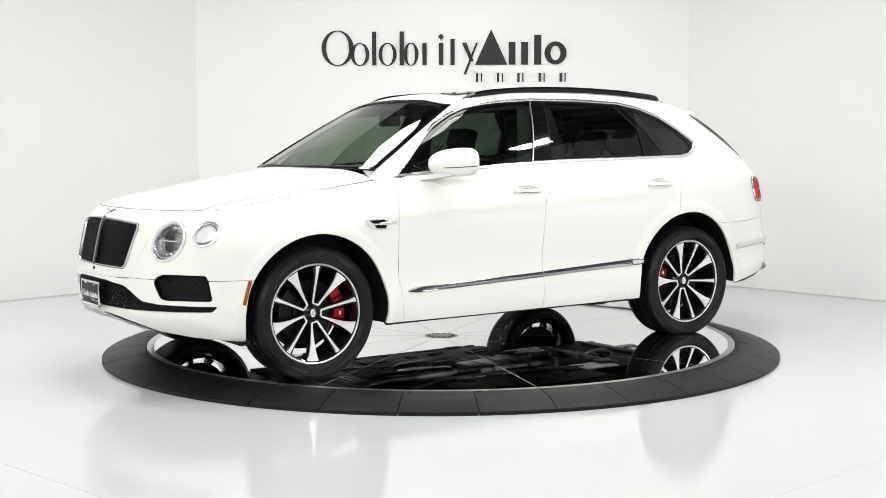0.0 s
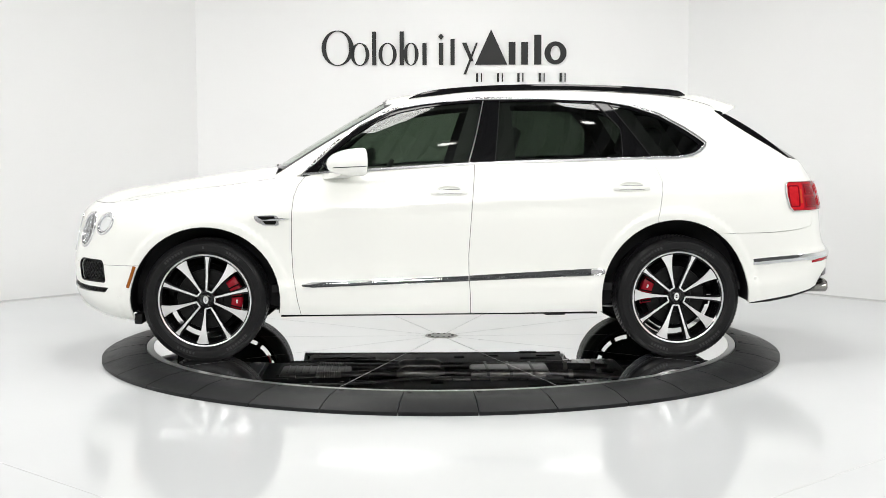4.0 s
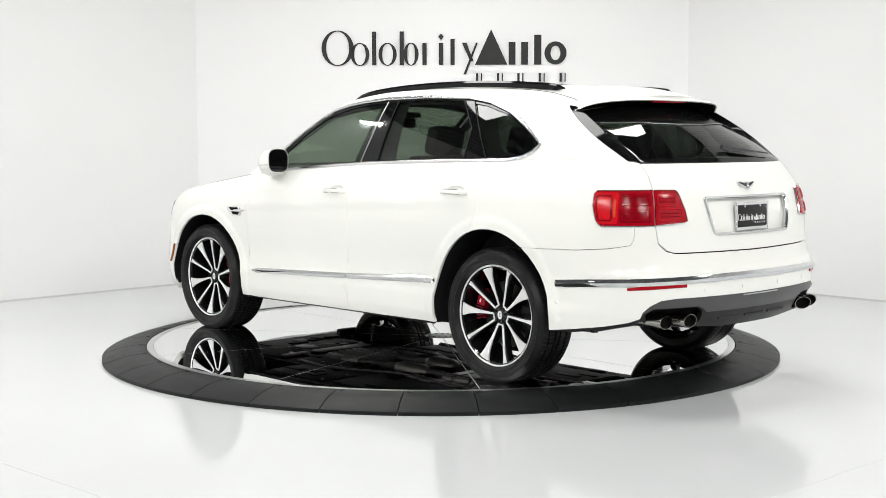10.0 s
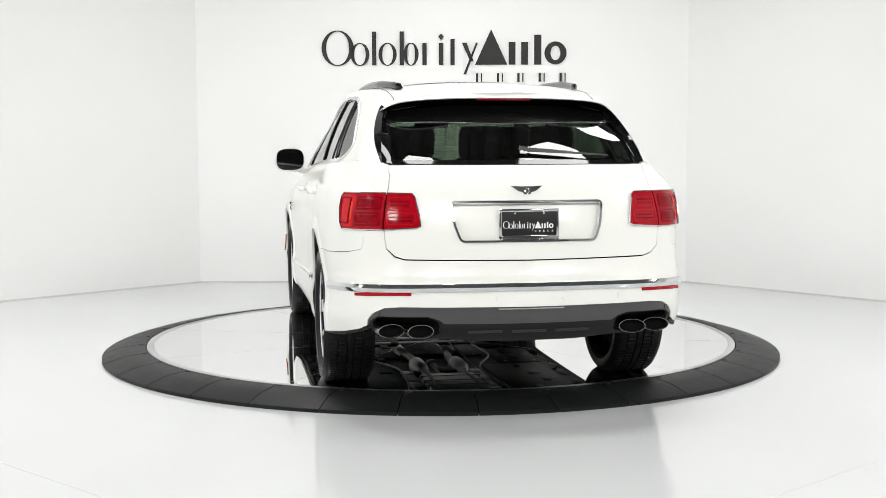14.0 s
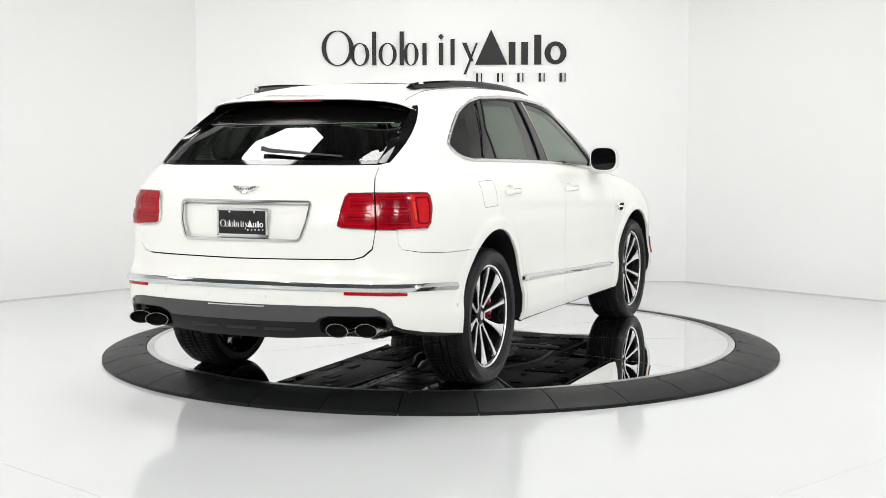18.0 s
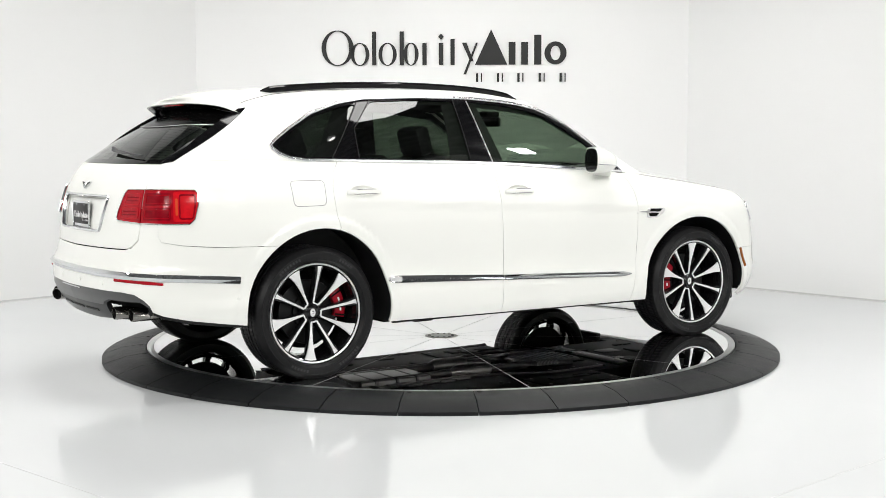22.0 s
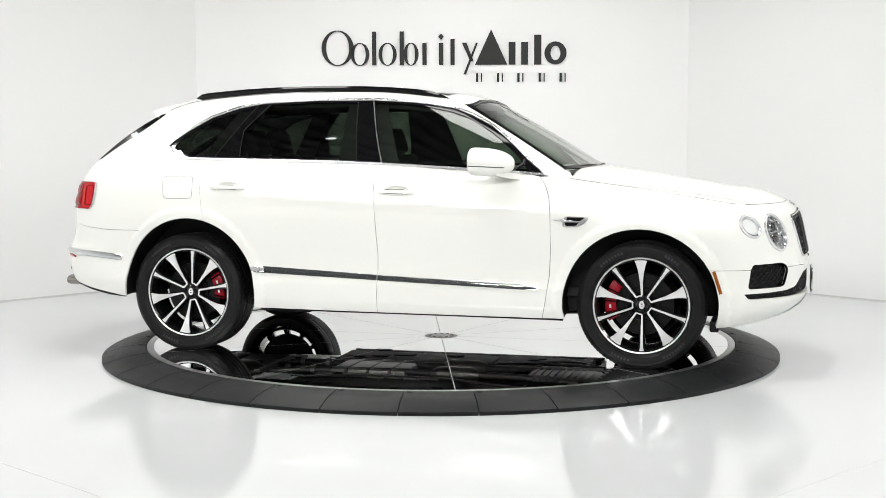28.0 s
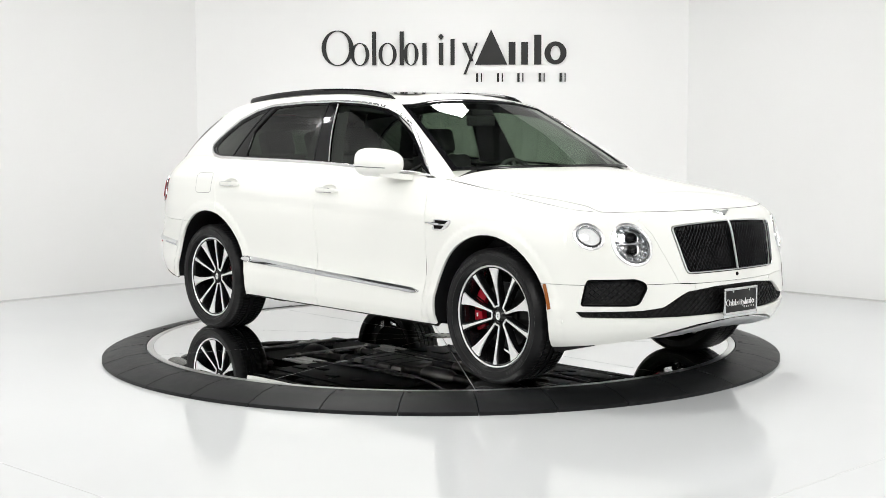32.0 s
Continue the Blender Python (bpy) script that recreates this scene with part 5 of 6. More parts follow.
def door_mirror(s):
    """Mirror on a stalk: rounded shell, chrome line, dark glass facing back."""
    bm = bmesh.new()
    rows = []
    n, k = 14, 22
    for i in range(n + 1):
        t = i / n
        x = .462 + .225 * t
        f = math.sqrt(max(0.0, 1 - (max(t - .12, 0) / .88) ** 2.3))
        f = max(f, 0.02)
        cy, cz = 1.025 - .02 * t, 1.247 - .014 * t
        row = []
        for j in range(k):
            a = 2 * math.pi * j / k
            c, d = math.cos(a), math.sin(a)
            q = (abs(c) ** 2.9 + abs(d) ** 2.9) ** (-1 / 2.9)
            row.append(bm.verts.new((x + .32 * (.11 - .108 * f * q * c), s * (cy + .108 * f * q * c), cz + .086 * f * q * d)))
        rows.append(row)
    for r1, r2 in zip(rows, rows[1:]):
        for j in range(k):
            bm.faces.new((r1[j], r1[(j + 1) % k], r2[(j + 1) % k], r2[j]))
    bm.faces.new(rows[-1])
    bm.faces.new(rows[0][::-1])
    mir = part("door_mirror", bm, paint, CAR, "white door mirror with a chrome line")
    bm = bmesh.new()
    ring = []
    for j in range(28):
        a = 2 * math.pi * j / 28
        c, d = math.cos(a), math.sin(a)
        q = (abs(c) ** 3.2 + abs(d) ** 3.2) ** (-1 / 3.2)
        ring.append((1.025 + .100 * q * c, 1.247 + .077 * q * d))
    vs = prism(bm, ring, 0, 0.006, Matrix(((0, 0, -1, .464), (s, 0, 0, 0), (0, 1, 0, 0), (0, 0, 0, 1))))
    for v in vs:
        v.co.x += .32 * (1.135 - abs(v.co.y))
    part("mirror_glass", bm, gloss_black, mir, "dark mirror glass", smooth=False)
    bm = bmesh.new()
    path = []
    for i in range(13):
        t = .03 + .85 * i / 12
        f = math.sqrt(max(0.0, 1 - (max(t - .12, 0) / .88) ** 2.3))
        path.append(Vector((.462 + .225 * t + .32 * (.11 - .108 * f), s * (1.025 - .02 * t + .109 * f), 1.222 - .012 * t)))
    sweep(bm, path, circle_section(1, 6, .003, .003))
    part("mirror_trim", bm, chrome, mir)
    bm = bmesh.new()
    sweep(bm, [(.70, s * .875, 1.150), (.665, s * .93, 1.156), (.620, s * .985, 1.168), (.585, s * 1.03, 1.180)], [(-.058, -.016), (.058, -.014), (.058, .016), (-.058, .020)])
    part("mirror_stalk", bm, paint, mir)


def tail_end():
    # tailgate skin with the plate recess
    t1 = [(w_r(.797), 1.248), (w_r(.762), 1.19), (w_r(.752), 1.12), (w_r(.75), 1.0), (w_r(.748), .90), (w_r(.735), .83), (w_r(.69), .792), (w_r(.64), .778)]
    outline = t1 + [(w_r(.64) * (1 - i / 8), .778 - .006 * (1 - abs(1 - i / 8))) for i in range(1, 16)] + [(-w, z) for w, z in t1[::-1]]
    outline += [(-w_r(.797) + 2 * w_r(.797) * i / 12, 1.248) for i in range(1, 12)]
    rec = round_poly([(w_r(.405), 1.062), (w_r(.385), .95), (w_r(.352), .866), (-w_r(.352), .866), (-w_r(.385), .95), (-w_r(.405), 1.062)], 0.022, 3)
    lampi = [(w_r(.75), .926), (w_r(.58), .936), (w_r(.557), .945), (w_r(.565), 1.0), (w_r(.592), 1.09), (w_r(.61), 1.107), (w_r(.75), 1.109)]
    outline_l = outline
    # the inner lamp halves sit on the skin
    gate = patch("tailgate", lower_rear, outline_l, paint, CAR, holes=[rec], label="white tailgate with a chrome-framed plate recess")
    patch("plate_recess", lower_rear, inset(rec, -0.004), paint, gate, gap=0, depth=0.01, out=-0.022, step=0.05)
    ribbon("recess_frame", lower_rear, dense(inset(rec, 0.0), .04), chrome, gate, width=0.017, out=0.002, thick=0.010, closed=True, label="chrome plate recess frame")
    for s in (1, -1):
        li = [(s * w, z) for w, z in lampi]
        lo = [(s * (S_END - u), z) for u, z in TAIL_OUT]
        a = patch("tail_lamp", lower_rear, li, lamp_red, gate, gap=0.002, depth=0.012, out=0.008, step=0.03, label="red tail lamp")
        b = patch("tail_lamp", lower_rear, lo, lamp_red, CAR, gap=0.002, depth=0.012, out=0.008, step=0.03, label="red tail lamp")
        for poly, par in ((li, a), (lo, b)):
            ribbon("lamp_frame", lower_rear, [(p[0] + (q[0] - p[0]) * i / 4, p[1] + (q[1] - p[1]) * i / 4) for p, q in zip(poly, poly[1:]) for i in range(4)] + [poly[-1]], chrome, par, width=0.006, out=0.009, thick=0.005)
        # inner half: two stacked loops of light guide
        for z0, z1, w0, w1 in ((.950, 1.010, w_r(.735), w_r(.588)), (1.026, 1.088, w_r(.735), w_r(.612))):
            lp = round_poly([(s * w0, z0), (s * w1, z0 + .002), (s * w1, z1), (s * w0, z1)], .016, 3)
            ribbon("light_guide", lower_rear, dense(lp, .03), lamp_line, a, width=0.0075, out=0.009, thick=0.003, closed=True)
            for q in (.35, .65):
                ribbon("lamp_rib", lower_rear, [(s * (w0 + (w1 - w0) * (.1 + .8 * i / 6)), z0 + (z1 - z0) * q) for i in range(7)], lamp_red_dark, a, width=0.006, out=0.008, thick=0.003)
        # outer half: dark chambers with loops, then the bright side marker round the corner
        wa, wb, wc = w_r(.768), S_END - s_x(-2.330), S_END - s_x(-2.222)
        for z0, z1 in ((.942, 1.012), (1.022, 1.092)):
            ch = round_poly([(s * wa, z0), (s * (wb - .012), z0), (s * (wb - .012), z1), (s * wa, z1)], .014, 3)
            patch("lamp_chamber", lower_rear, ch, lamp_red_dark, b, gap=0, depth=0.004, out=0.0085, step=0.03)
            ribbon("light_guide", lower_rear, dense(inset(ch, .012), .03), lamp_red, b, width=0.006, out=0.0095, thick=0.003, closed=True)
        mk = round_poly([(s * wb, .934), (s * wc, .934), (s * (wc + .022), 1.03), (s * (wc + .018), 1.098), (s * wb, 1.100)], .014, 3)
        patch("side_reflex", lower_rear, mk, lamp_guide, b, gap=0, depth=0.004, out=0.009, step=0.03, label="bright orange-red side marker")
        fr = round_poly([(s * (wb + .036), .952), (s * (wc - .006), .952), (s * (wc + .008), 1.03), (s * (wc + .006), 1.082), (s * (wb + .036), 1.082)], .012, 3)
        ribbon("marker_frame", lower_rear, dense(fr, .03), lamp_red_dark, b, width=0.008, out=0.0105, thick=0.003, closed=True)
        patch("amber_strip", lower_rear, round_poly([(s * (wb + .012), .970), (s * (wb + .025), .970), (s * (wb + .025), 1.062), (s * (wb + .012), 1.062)], .005, 3), amber_strip, b, gap=0, depth=0.003, out=0.0105, step=0.03, label="amber indicator strip")
    # badge
    bm = bmesh.new()
    p = lower_rear(0, 1.118, 0.004)
    q = lower_rear(0, 1.06, 0.004)
    up = (p - q).normalized()
    side = Vector((0, -1, 0))
    n = side.cross(up).normalized()
    if n.x > 0:
        n = -n
    m = Matrix(((*side, 0), (*up, 0), (*n, 0), (0, 0, 0, 1))).transposed()
    m.translation = p
    out = [(0, -.020), (.016, -.022), (.022, -.010), (.045, -.004), (.082, .024), (.05, .023), (.022, .020), (0, .022)]
    out = out + [(-a, b) for a, b in out[-2:0:-1]]
    prism(bm, out, -0.002, 0.007, m)
    em = part("tailgate_emblem", bm, chrome, gate, "chrome winged emblem", smooth=False)
    for i in range(5):
        for sg in (1, -1):
            bm = bmesh.new()
            box(bm, sg * (.026 + .010 * i) - .002, -.002 + .004 * i, .007, sg * (.026 + .010 * i) + .002, .014 + .002 * i, .009, 0, m)
            part("emblem_feather", bm, dark_metal, em, smooth=False)
    bm = bmesh.new()
    lathe(bm, [(.0001, .010), (.012, .0095), (.0125, .013), (.0165, .012), (.018, .004)], 24, m @ pose(0, 0, 0, 90) @ Matrix.Diagonal((.85, 1, 1, 1)))
    part("emblem_disc", bm, chrome, em)
    number_plate(lower_rear(0, .947, -.014) + Vector((0, -.004, 0)), -1, .305, .155)
    # bumper
    ar2, arl = arch_from("r", .785, False), arch_from("r", .345, False)
    leg = [(S_END - s_x(x), z) for x, z in arch_pts("r", ar2, arl, n=8)]
    half = [(w_r(.64), .774), (w_r(.695), .788), (w_r(.738), .826), (w_r(.752), .922), (w_r(.845), .920), (w_r(.848), .85), (w_r(.86), .822), (S_END - s_x(-2.28), .802), (S_END - s_x(-2.1), .788)] + leg
    half += [(S_END - s_x(-2.08), .362), (S_END - s_x(-2.25), .385), (w_r(.86), .415), (w_r(.822), .436), (w_r(.812), .470), (w_r(.785), .503), (w_r(.735), .532), (w_r(.65), .541), (w_r(.3), .540)]
    outline = [(0, .768)] + half + [(0, .538)] + [(-w, z) for w, z in half[::-1]]
    bump = patch("rear_bumper", lower_rear, outline, paint, CAR, label="white rear bumper with chrome strip")
    n = 60
    w0 = S_END - s_x(-1.975)
    path = [(w0 * (1 - 2 * i / n), .640 - .038 * abs(1 - 2 * i / n) ** 3) for i in range(n + 1)]
    ribbon("bumper_strip", lower_rear, path, chrome, bump, width=0.040, out=0.006, thick=0.012, label="chrome bumper strip", ridge=True)
    for s in (1, -1):
        path = [(s * (S_END - s_x(-2.385)), .594), (s * w_r(.80), .602), (s * w_r(.70), .608), (s * w_r(.60), .610)]
        ribbon("reflector", lower_rear, path, lamp_red, bump, width=[.014, .021, .021, .021], out=0.004, thick=0.004, label="red bumper reflector")
        for y in (.47, .17):
            p, q = lower_rear(s * w_r(y), .583, 0.001), lower_rear(s * w_r(y), .583, 0.05)
            bm = bmesh.new()
            lathe(bm, [(0.0001, 0.003), (0.012, 0.003), (0.0135, -0.004)], 14, Matrix.Translation(p) @ (q - p).to_track_quat("Y", "Z").to_matrix().to_4x4())
            part("parking_sensor", bm, paint, bump)
    for s in (1, -1):
        path = [(s * (S_END - s_x(-1.95)), .352), (s * (S_END - s_x(-2.08)), .358), (s * (S_END - s_x(-2.25)), .380), (s * w_r(.86), .410), (s * w_r(.825), .430)]
        ribbon("bumper_valance", lower_rear, path, trim_black, bump, width=0.024, out=-0.010, thick=0.008, label="black valance edge")
    # diffuser: satin grey band above a black lower part with a bay for each pair of tips
    dh = [(w_r(.66), .538), (w_r(.735), .530), (w_r(.785), .501), (w_r(.812), .468), (w_r(.820), .434), (w_r(.80), .405), (w_r(.72), .384), (w_r(.45), .372), (w_r(.25), .356)]
    bay = round_poly([(w_r(.800), .462), (w_r(.762), .486), (w_r(.52), .488), (w_r(.465), .466), (w_r(.462), .396), (w_r(.52), .386), (w_r(.73), .392), (w_r(.795), .412)], .02, 3)
    bays = [bay, [(-w, z) for w, z in bay]]
    dif = patch("diffuser", lower_rear, [(0, .538)] + dh + [(0, .354)] + [(-w, z) for w, z in dh[::-1]], mesh_black, CAR, holes=bays, gap=0.001, depth=0.03, out=-0.010, label="black and grey diffuser with quad exhausts")
    for by in bays:
        patch("exhaust_bay", lower_rear, inset(by, -.006), bore_black, dif, gap=0, depth=0.01, out=-0.10, step=0.05)
    gh = [(w_r(.66), .540), (w_r(.735), .531), (w_r(.785), .502), (w_r(.812), .469), (w_r(.820), .437), (w_r(.806), .462), (w_r(.764), .490), (w_r(.52), .492), (w_r(.468), .476), (w_r(.44), .454), (w_r(.20), .452)]
    patch("diffuser_band", lower_rear, [(0, .539)] + gh + [(0, .452)] + [(-w, z) for w, z in gh[::-1]], diffuser_grey, dif, gap=0.001, depth=0.012, out=-0.003, label="satin grey band")
    ribbon("diffuser_trim", lower_rear, [(w_r(.17) * (1 - i / 5), .530) for i in range(11)], chrome, dif, width=0.008, out=-0.001, thick=0.004)
    for i in (-1, 0, 1):
        ribbon("diffuser_slot", lower_rear, [(i * .23 - .09, .41), (i * .23, .41), (i * .23 + .09, .41)], seam_black, dif, width=0.016, out=-0.008, thick=0.004)
    for sg in (1, -1):
        p, q = lower_rear(sg * w_r(.762), .506, -.001), lower_rear(sg * w_r(.762), .506, 0.05)
        bm = bmesh.new()
        lathe(bm, [(0.0001, 0.003), (0.011, 0.003), (0.0125, -0.004)], 14, Matrix.Translation(p) @ (q - p).to_track_quat("Y", "Z").to_matrix().to_4x4())
        part("parking_sensor", bm, diffuser_grey, dif)
    for s in (1, -1):
        for y, x in ((.695, -2.512), (.553, -2.560)):
            m = Matrix.Translation((x, s * y, .416)) @ pose(0, 0, 0, 0, 0, 90 + s * 8)
            bm = bmesh.new()
            prof = [(.054, .30), (.064, .14), (.070, .06), (.0725, .004), (.0715, 0.0), (.0665, 0.0), (.065, .03)]
            lathe(bm, [(r, -y2) for r, y2 in prof], 28, m @ Matrix.Diagonal((.98, 1, .50, 1)))
            tip = part("exhaust_tip", bm, pipe_steel, CAR, "oval stainless exhaust tip")
            # shade inside the pipe is put in as a black disc
            bm = bmesh.new()
            lathe(bm, [(.0660, -.008), (.064, -.03), (.0001, -.034)], 28, m @ Matrix.Diagonal((.98, 1, .50, 1)))
            part("exhaust_bore", bm, bore_black, tip, "black disc for the pipe's shaded bore")
    # roof spoiler: white wing over a deep gloss black underside that runs down to the glass
    w_end = U_END - 7.72
    top, low = [], []
    for i in range(-24, 25):
        w = w_end * i / 24
        sg = 1 if w >= 0 else -1
        u = (U_END - abs(w)) * sg
        e = roof_pt(u, 0.0)
        y = e.y * 1.04
        k = min(1.0, abs(y) / .655)
        ze = 1.606 - .030 * k ** 3 - .036 * k ** 14
        x1 = -2.003 + .160 * k ** 5
        top.append([roof_pt(u, .22, 0.0005), roof_pt(u, .05, 0.004), Vector((x1 + .022, y, ze + .013 * (1 - k ** 8))), Vector((x1 + .004, y, ze + .004)), Vector((x1, y, ze - .002)), Vector((x1 + .010, y, ze - .006))])
        wi = w * .885
        g = rear_pane(wi, .50 + .16 * (wi / 1.9) ** 2, 0.003)
        d = Vector((x1 + .006, y, ze - .004))
        low.append([d, rear_pane(wi, .80 + .13 * (wi / 2) ** 4, 0.005), rear_pane(wi, .68 + .13 * (wi / 2) ** 4, 0.003), g, rear_pane(wi, .49 + .16 * (wi / 1.9) ** 2, 0.001)])

    def loft(rows):
        bm = bmesh.new()
        vs = [[bm.verts.new(p) for p in r] for r in rows]
        for r1, r2 in zip(vs, vs[1:]):
            for j in range(len(r1) - 1):
                bm.faces.new((r1[j], r1[j + 1], r2[j + 1], r2[j]))
        return bm
    sp = part("roof_spoiler", loft(top), paint, CAR, "white roof spoiler with a black underside")
    part("spoiler_underside", loft(low), under_black, sp, "gloss black spoiler underside")
    bm = bmesh.new()
    sweep(bm, [r[3] + Vector((-.003, 0, -.001)) for r in low[3:-3]], circle_section(1, 6, .0022, .0022))
    part("spoiler_edge", bm, satin_steel, sp)
    bm = bmesh.new()
    box(bm, -1.988, -.150, 1.5915, -1.966, .150, 1.5995, 0.002)
    part("brake_light", bm, lamp_red, sp, "red high brake light")
    for s in (1, -1):
        rows = []
        for i in range(25):
            v = 1.0 - i / 24
            w_v = U_END - tail_u(v) + .004
            a, b, c = upper_rear(s * w_v, v, 0.001), rear_pane(s * 1.99, v, 0.004), rear_pane(s * 1.93, v, -0.004)
            ridge = upper_rear(s * (w_end - .10), v, 0.006)
            rows.append([upper_rear(s * w_v, v, -0.02), a, a.lerp(ridge, .9), ridge, ridge.lerp(b, .12), b, c])
        part("window_blade", loft(rows), gloss_black, sp, "gloss black blade beside the rear window")
    # heating wires behind the rear glass
    for i in range(14):
        v = .10 + .46 * i / 13
        ribbon("heating_wire", rear_pane, [(-1.8 + 3.6 * j / 12, v) for j in range(13)], dark_metal, CAR, width=0.0022, out=-0.010, thick=0.0006)
    # wiper
    bm = bmesh.new()
    path = [rear_pane(-.0 - 1.32 * i / 10, .125 - .070 * i / 10, 0.024 if i else 0.034) for i in range(11)]
    sweep(bm, path, [(-.009, -.007), (.009, -.007), (.005, .010), (-.005, .010)], scale=[1.35, 1.3, 1.2, 1.1, 1.0, .9, .62, .55, .5, .45, .4])
    part("rear_wiper", bm, wiper_grey, CAR, "black rear wiper")
    # filler flap on the right flank
    fl = round_poly([(-s_x(-1.66), 1.148), (-s_x(-1.44), 1.150), (-s_x(-1.44), 1.005), (-s_x(-1.645), 1.003)], 0.03)
    ribbon("filler_flap", lower, dense(fl, .03), flap_joint, CAR, width=0.003, out=0.0, thick=0.0008, closed=True)


greenhouse()
tail_end()


def tyre_mesh():
    bm = bmesh.new()
    # half-section, radius and width; grooves cut into the tread
    wall = [(.296, -.118), (.305, -.132), (.312, -.1365), (.314, -.1395), (.318, -.1398), (.320, -.1385), (.335, -.1425), (.352, -.1410), (.354, -.1428), (.358, -.1422), (.360, -.139), (.375, -.130), (.3845, -.116)]
    prof = list(wall)
    tread = []
    for a, b in ((-.108, -.074), (-.066, -.024), (-.014, .014), (.024, .066), (.074, .108)):
        tread += [(.3885, a), (.3895, b)]
        if b < .1:
            tread += [(.3785, b + .0005), (.3785, b + .0075)]
    prof += tread
    prof += [(r, -y) for r, y in reversed(wall)]
    n = 288
    rows = []
    for i in range(n):
        a = 2 * math.pi * i / n
        cut = i % 3 == 0
        row = []
        for r, y in prof:
            rr = r
            if cut and r > .38 and abs(y) > .07 or (i % 3 == 1 and .38 < r and .02 < abs(y) < .068):
                rr = r - .0032
            row.append(bm.verts.new((rr * math.cos(a), y, rr * math.sin(a))))
        rows.append(row)
    for i in range(n):
        a, b = rows[i], rows[(i + 1) % n]
        for j in range(len(prof) - 1):
            bm.faces.new((a[j], a[j + 1], b[j + 1], b[j]))
    return bm


def one_wheel(at, s, front):
    """Wheel with ten machined spokes; the outer face looks to s * y."""
    face = .957 if front else .955
    w = Matrix.Translation((at[0], s * (face - .118), at[1])) @ (Matrix.Identity(4) if s > 0 else pose(0, 0, 0, 0, 0, 180))
    bm = bmesh.new()
    # black barrel and dish; local +y looks outwards
    lathe(bm, [(.286, .112), (.272, .104), (.262, .06), (.255, -.02), (.262, -.10), (.284, -.118)], 72)
    wheel = part("wheel", bm, rim_black, CAR, "black wheel with ten machined spokes and low-profile tyre", matrix=w)
    if "tyre" not in SHARED:
        SHARED["tyre"] = part("tyre", tyre_mesh(), tyre_rubber, wheel, "black road tyre").data
        # raised writing on the tyre wall, as plain bars
        bm = bmesh.new()
        box(bm, -.0065, .139, .329, .0065, .1432, .345, .002)
        SHARED["tyre_mark"] = part("tyre_mark", bm, tyre_mark, wheel, "raised mark on the tyre wall", smooth=False).data
        # bright lip
        bm = bmesh.new()
        lathe(bm, [(.291, .100), (.2935, .113), (.290, .1165), (.284, .114), (.280, .104)], 96)
        SHARED["rim_lip"] = part("rim_lip", bm, rim_silver, wheel, "machined rim lip").data
        # spoke: dark web and bright face
        bm = bmesh.new()
        web = [(.045, .030, .064), (.10, .026, .071), (.17, .030, .085), (.23, .040, .096), (.275, .060, .102)]
        rows = []
        for r, wd, h in web:
            rows.append([bm.verts.new((-wd / 2 * 1.0, h - .045, r)), bm.verts.new((-wd / 2, h - .006, r)), bm.verts.new((-wd / 2 * .8, h, r)), bm.verts.new((wd / 2 * .8, h, r)), bm.verts.new((wd / 2, h - .006, r)), bm.verts.new((wd / 2, h - .045, r))])
        for r1, r2 in zip(rows, rows[1:]):
            for j in range(5):
                bm.faces.new((r1[j], r1[j + 1], r2[j + 1], r2[j]))
        SHARED["spoke"] = part("spoke", bm, rim_black, wheel).data
        # two kinds of bright face: a slim blade and a flared one
        kinds = {"spoke_face": [(.058, .011, .0675), (.10, .012, .0735), (.15, .013, .0835), (.19, .014, .0925), (.225, .016, .0985), (.255, .020, .1025), (.272, .028, .1045), (.283, .046, .1058)],
                 "spoke_face_wide": [(.058, .011, .0675), (.10, .014, .0735), (.15, .021, .0835), (.19, .031, .0925), (.225, .045, .0985), (.255, .064, .1025), (.272, .080, .1045), (.283, .100, .1058)]}
        for nm, secs in kinds.items():
            bm = bmesh.new()
            rows = []
            for r, wd, h in secs:
                rows.append([bm.verts.new((-wd / 2, h - .006, r)), bm.verts.new((-wd / 2 * .94, h + .0015, r)), bm.verts.new((wd / 2 * .94, h + .0015, r)), bm.verts.new((wd / 2, h - .006, r))])
            for r1, r2 in zip(rows, rows[1:]):
                for j in range(3):
                    bm.faces.new((r1[j], r1[j + 1], r2[j + 1], r2[j]))
            ob = part(nm, bm, rim_silver, wheel)
            ob.name = "spoke_face"
            ob.rotation_euler.y = 0 if nm == "spoke_face" else math.pi / 5
            SHARED[nm] = ob.data
        # small bright bridge that joins two blades at the hub
        bm = bmesh.new()
        pts = [(.0565 * math.sin(a), .0685, .0565 * math.cos(a)) for a in [-math.pi / 5 * i / 6 for i in range(7)]]
        sweep(bm, pts, [(-.004, -.005), (.004, -.005), (.004, .0015), (-.004, .0015)], up=Vector((0, 1, 0)))
        SHARED["spoke_bridge"] = part("spoke_bridge", bm, rim_silver, wheel).data
        bm = bmesh.new()
        lathe(bm, [(.0001, .074), (.030, .073), (.036, .069), (.044, .062), (.056, .058), (.075, .03)], 32)
        SHARED["centre_cap"] = part("centre_cap", bm, rim_black, wheel, "black centre cap").data
        bm = bmesh.new()
        lathe(bm, [(.0085, .0745), (.0085, .0765), (.0125, .0775), (.0205, .0765), (.0215, .073)], 24, Matrix.Diagonal((.8, 1, 1.15, 1)))
        box(bm, -.0075, .0745, -.0032, .0075, .0765, .0032)
        SHARED["cap_emblem"] = part("cap_emblem", bm, rim_silver, wheel, "silver cap emblem", smooth=False).data
        bm = bmesh.new()
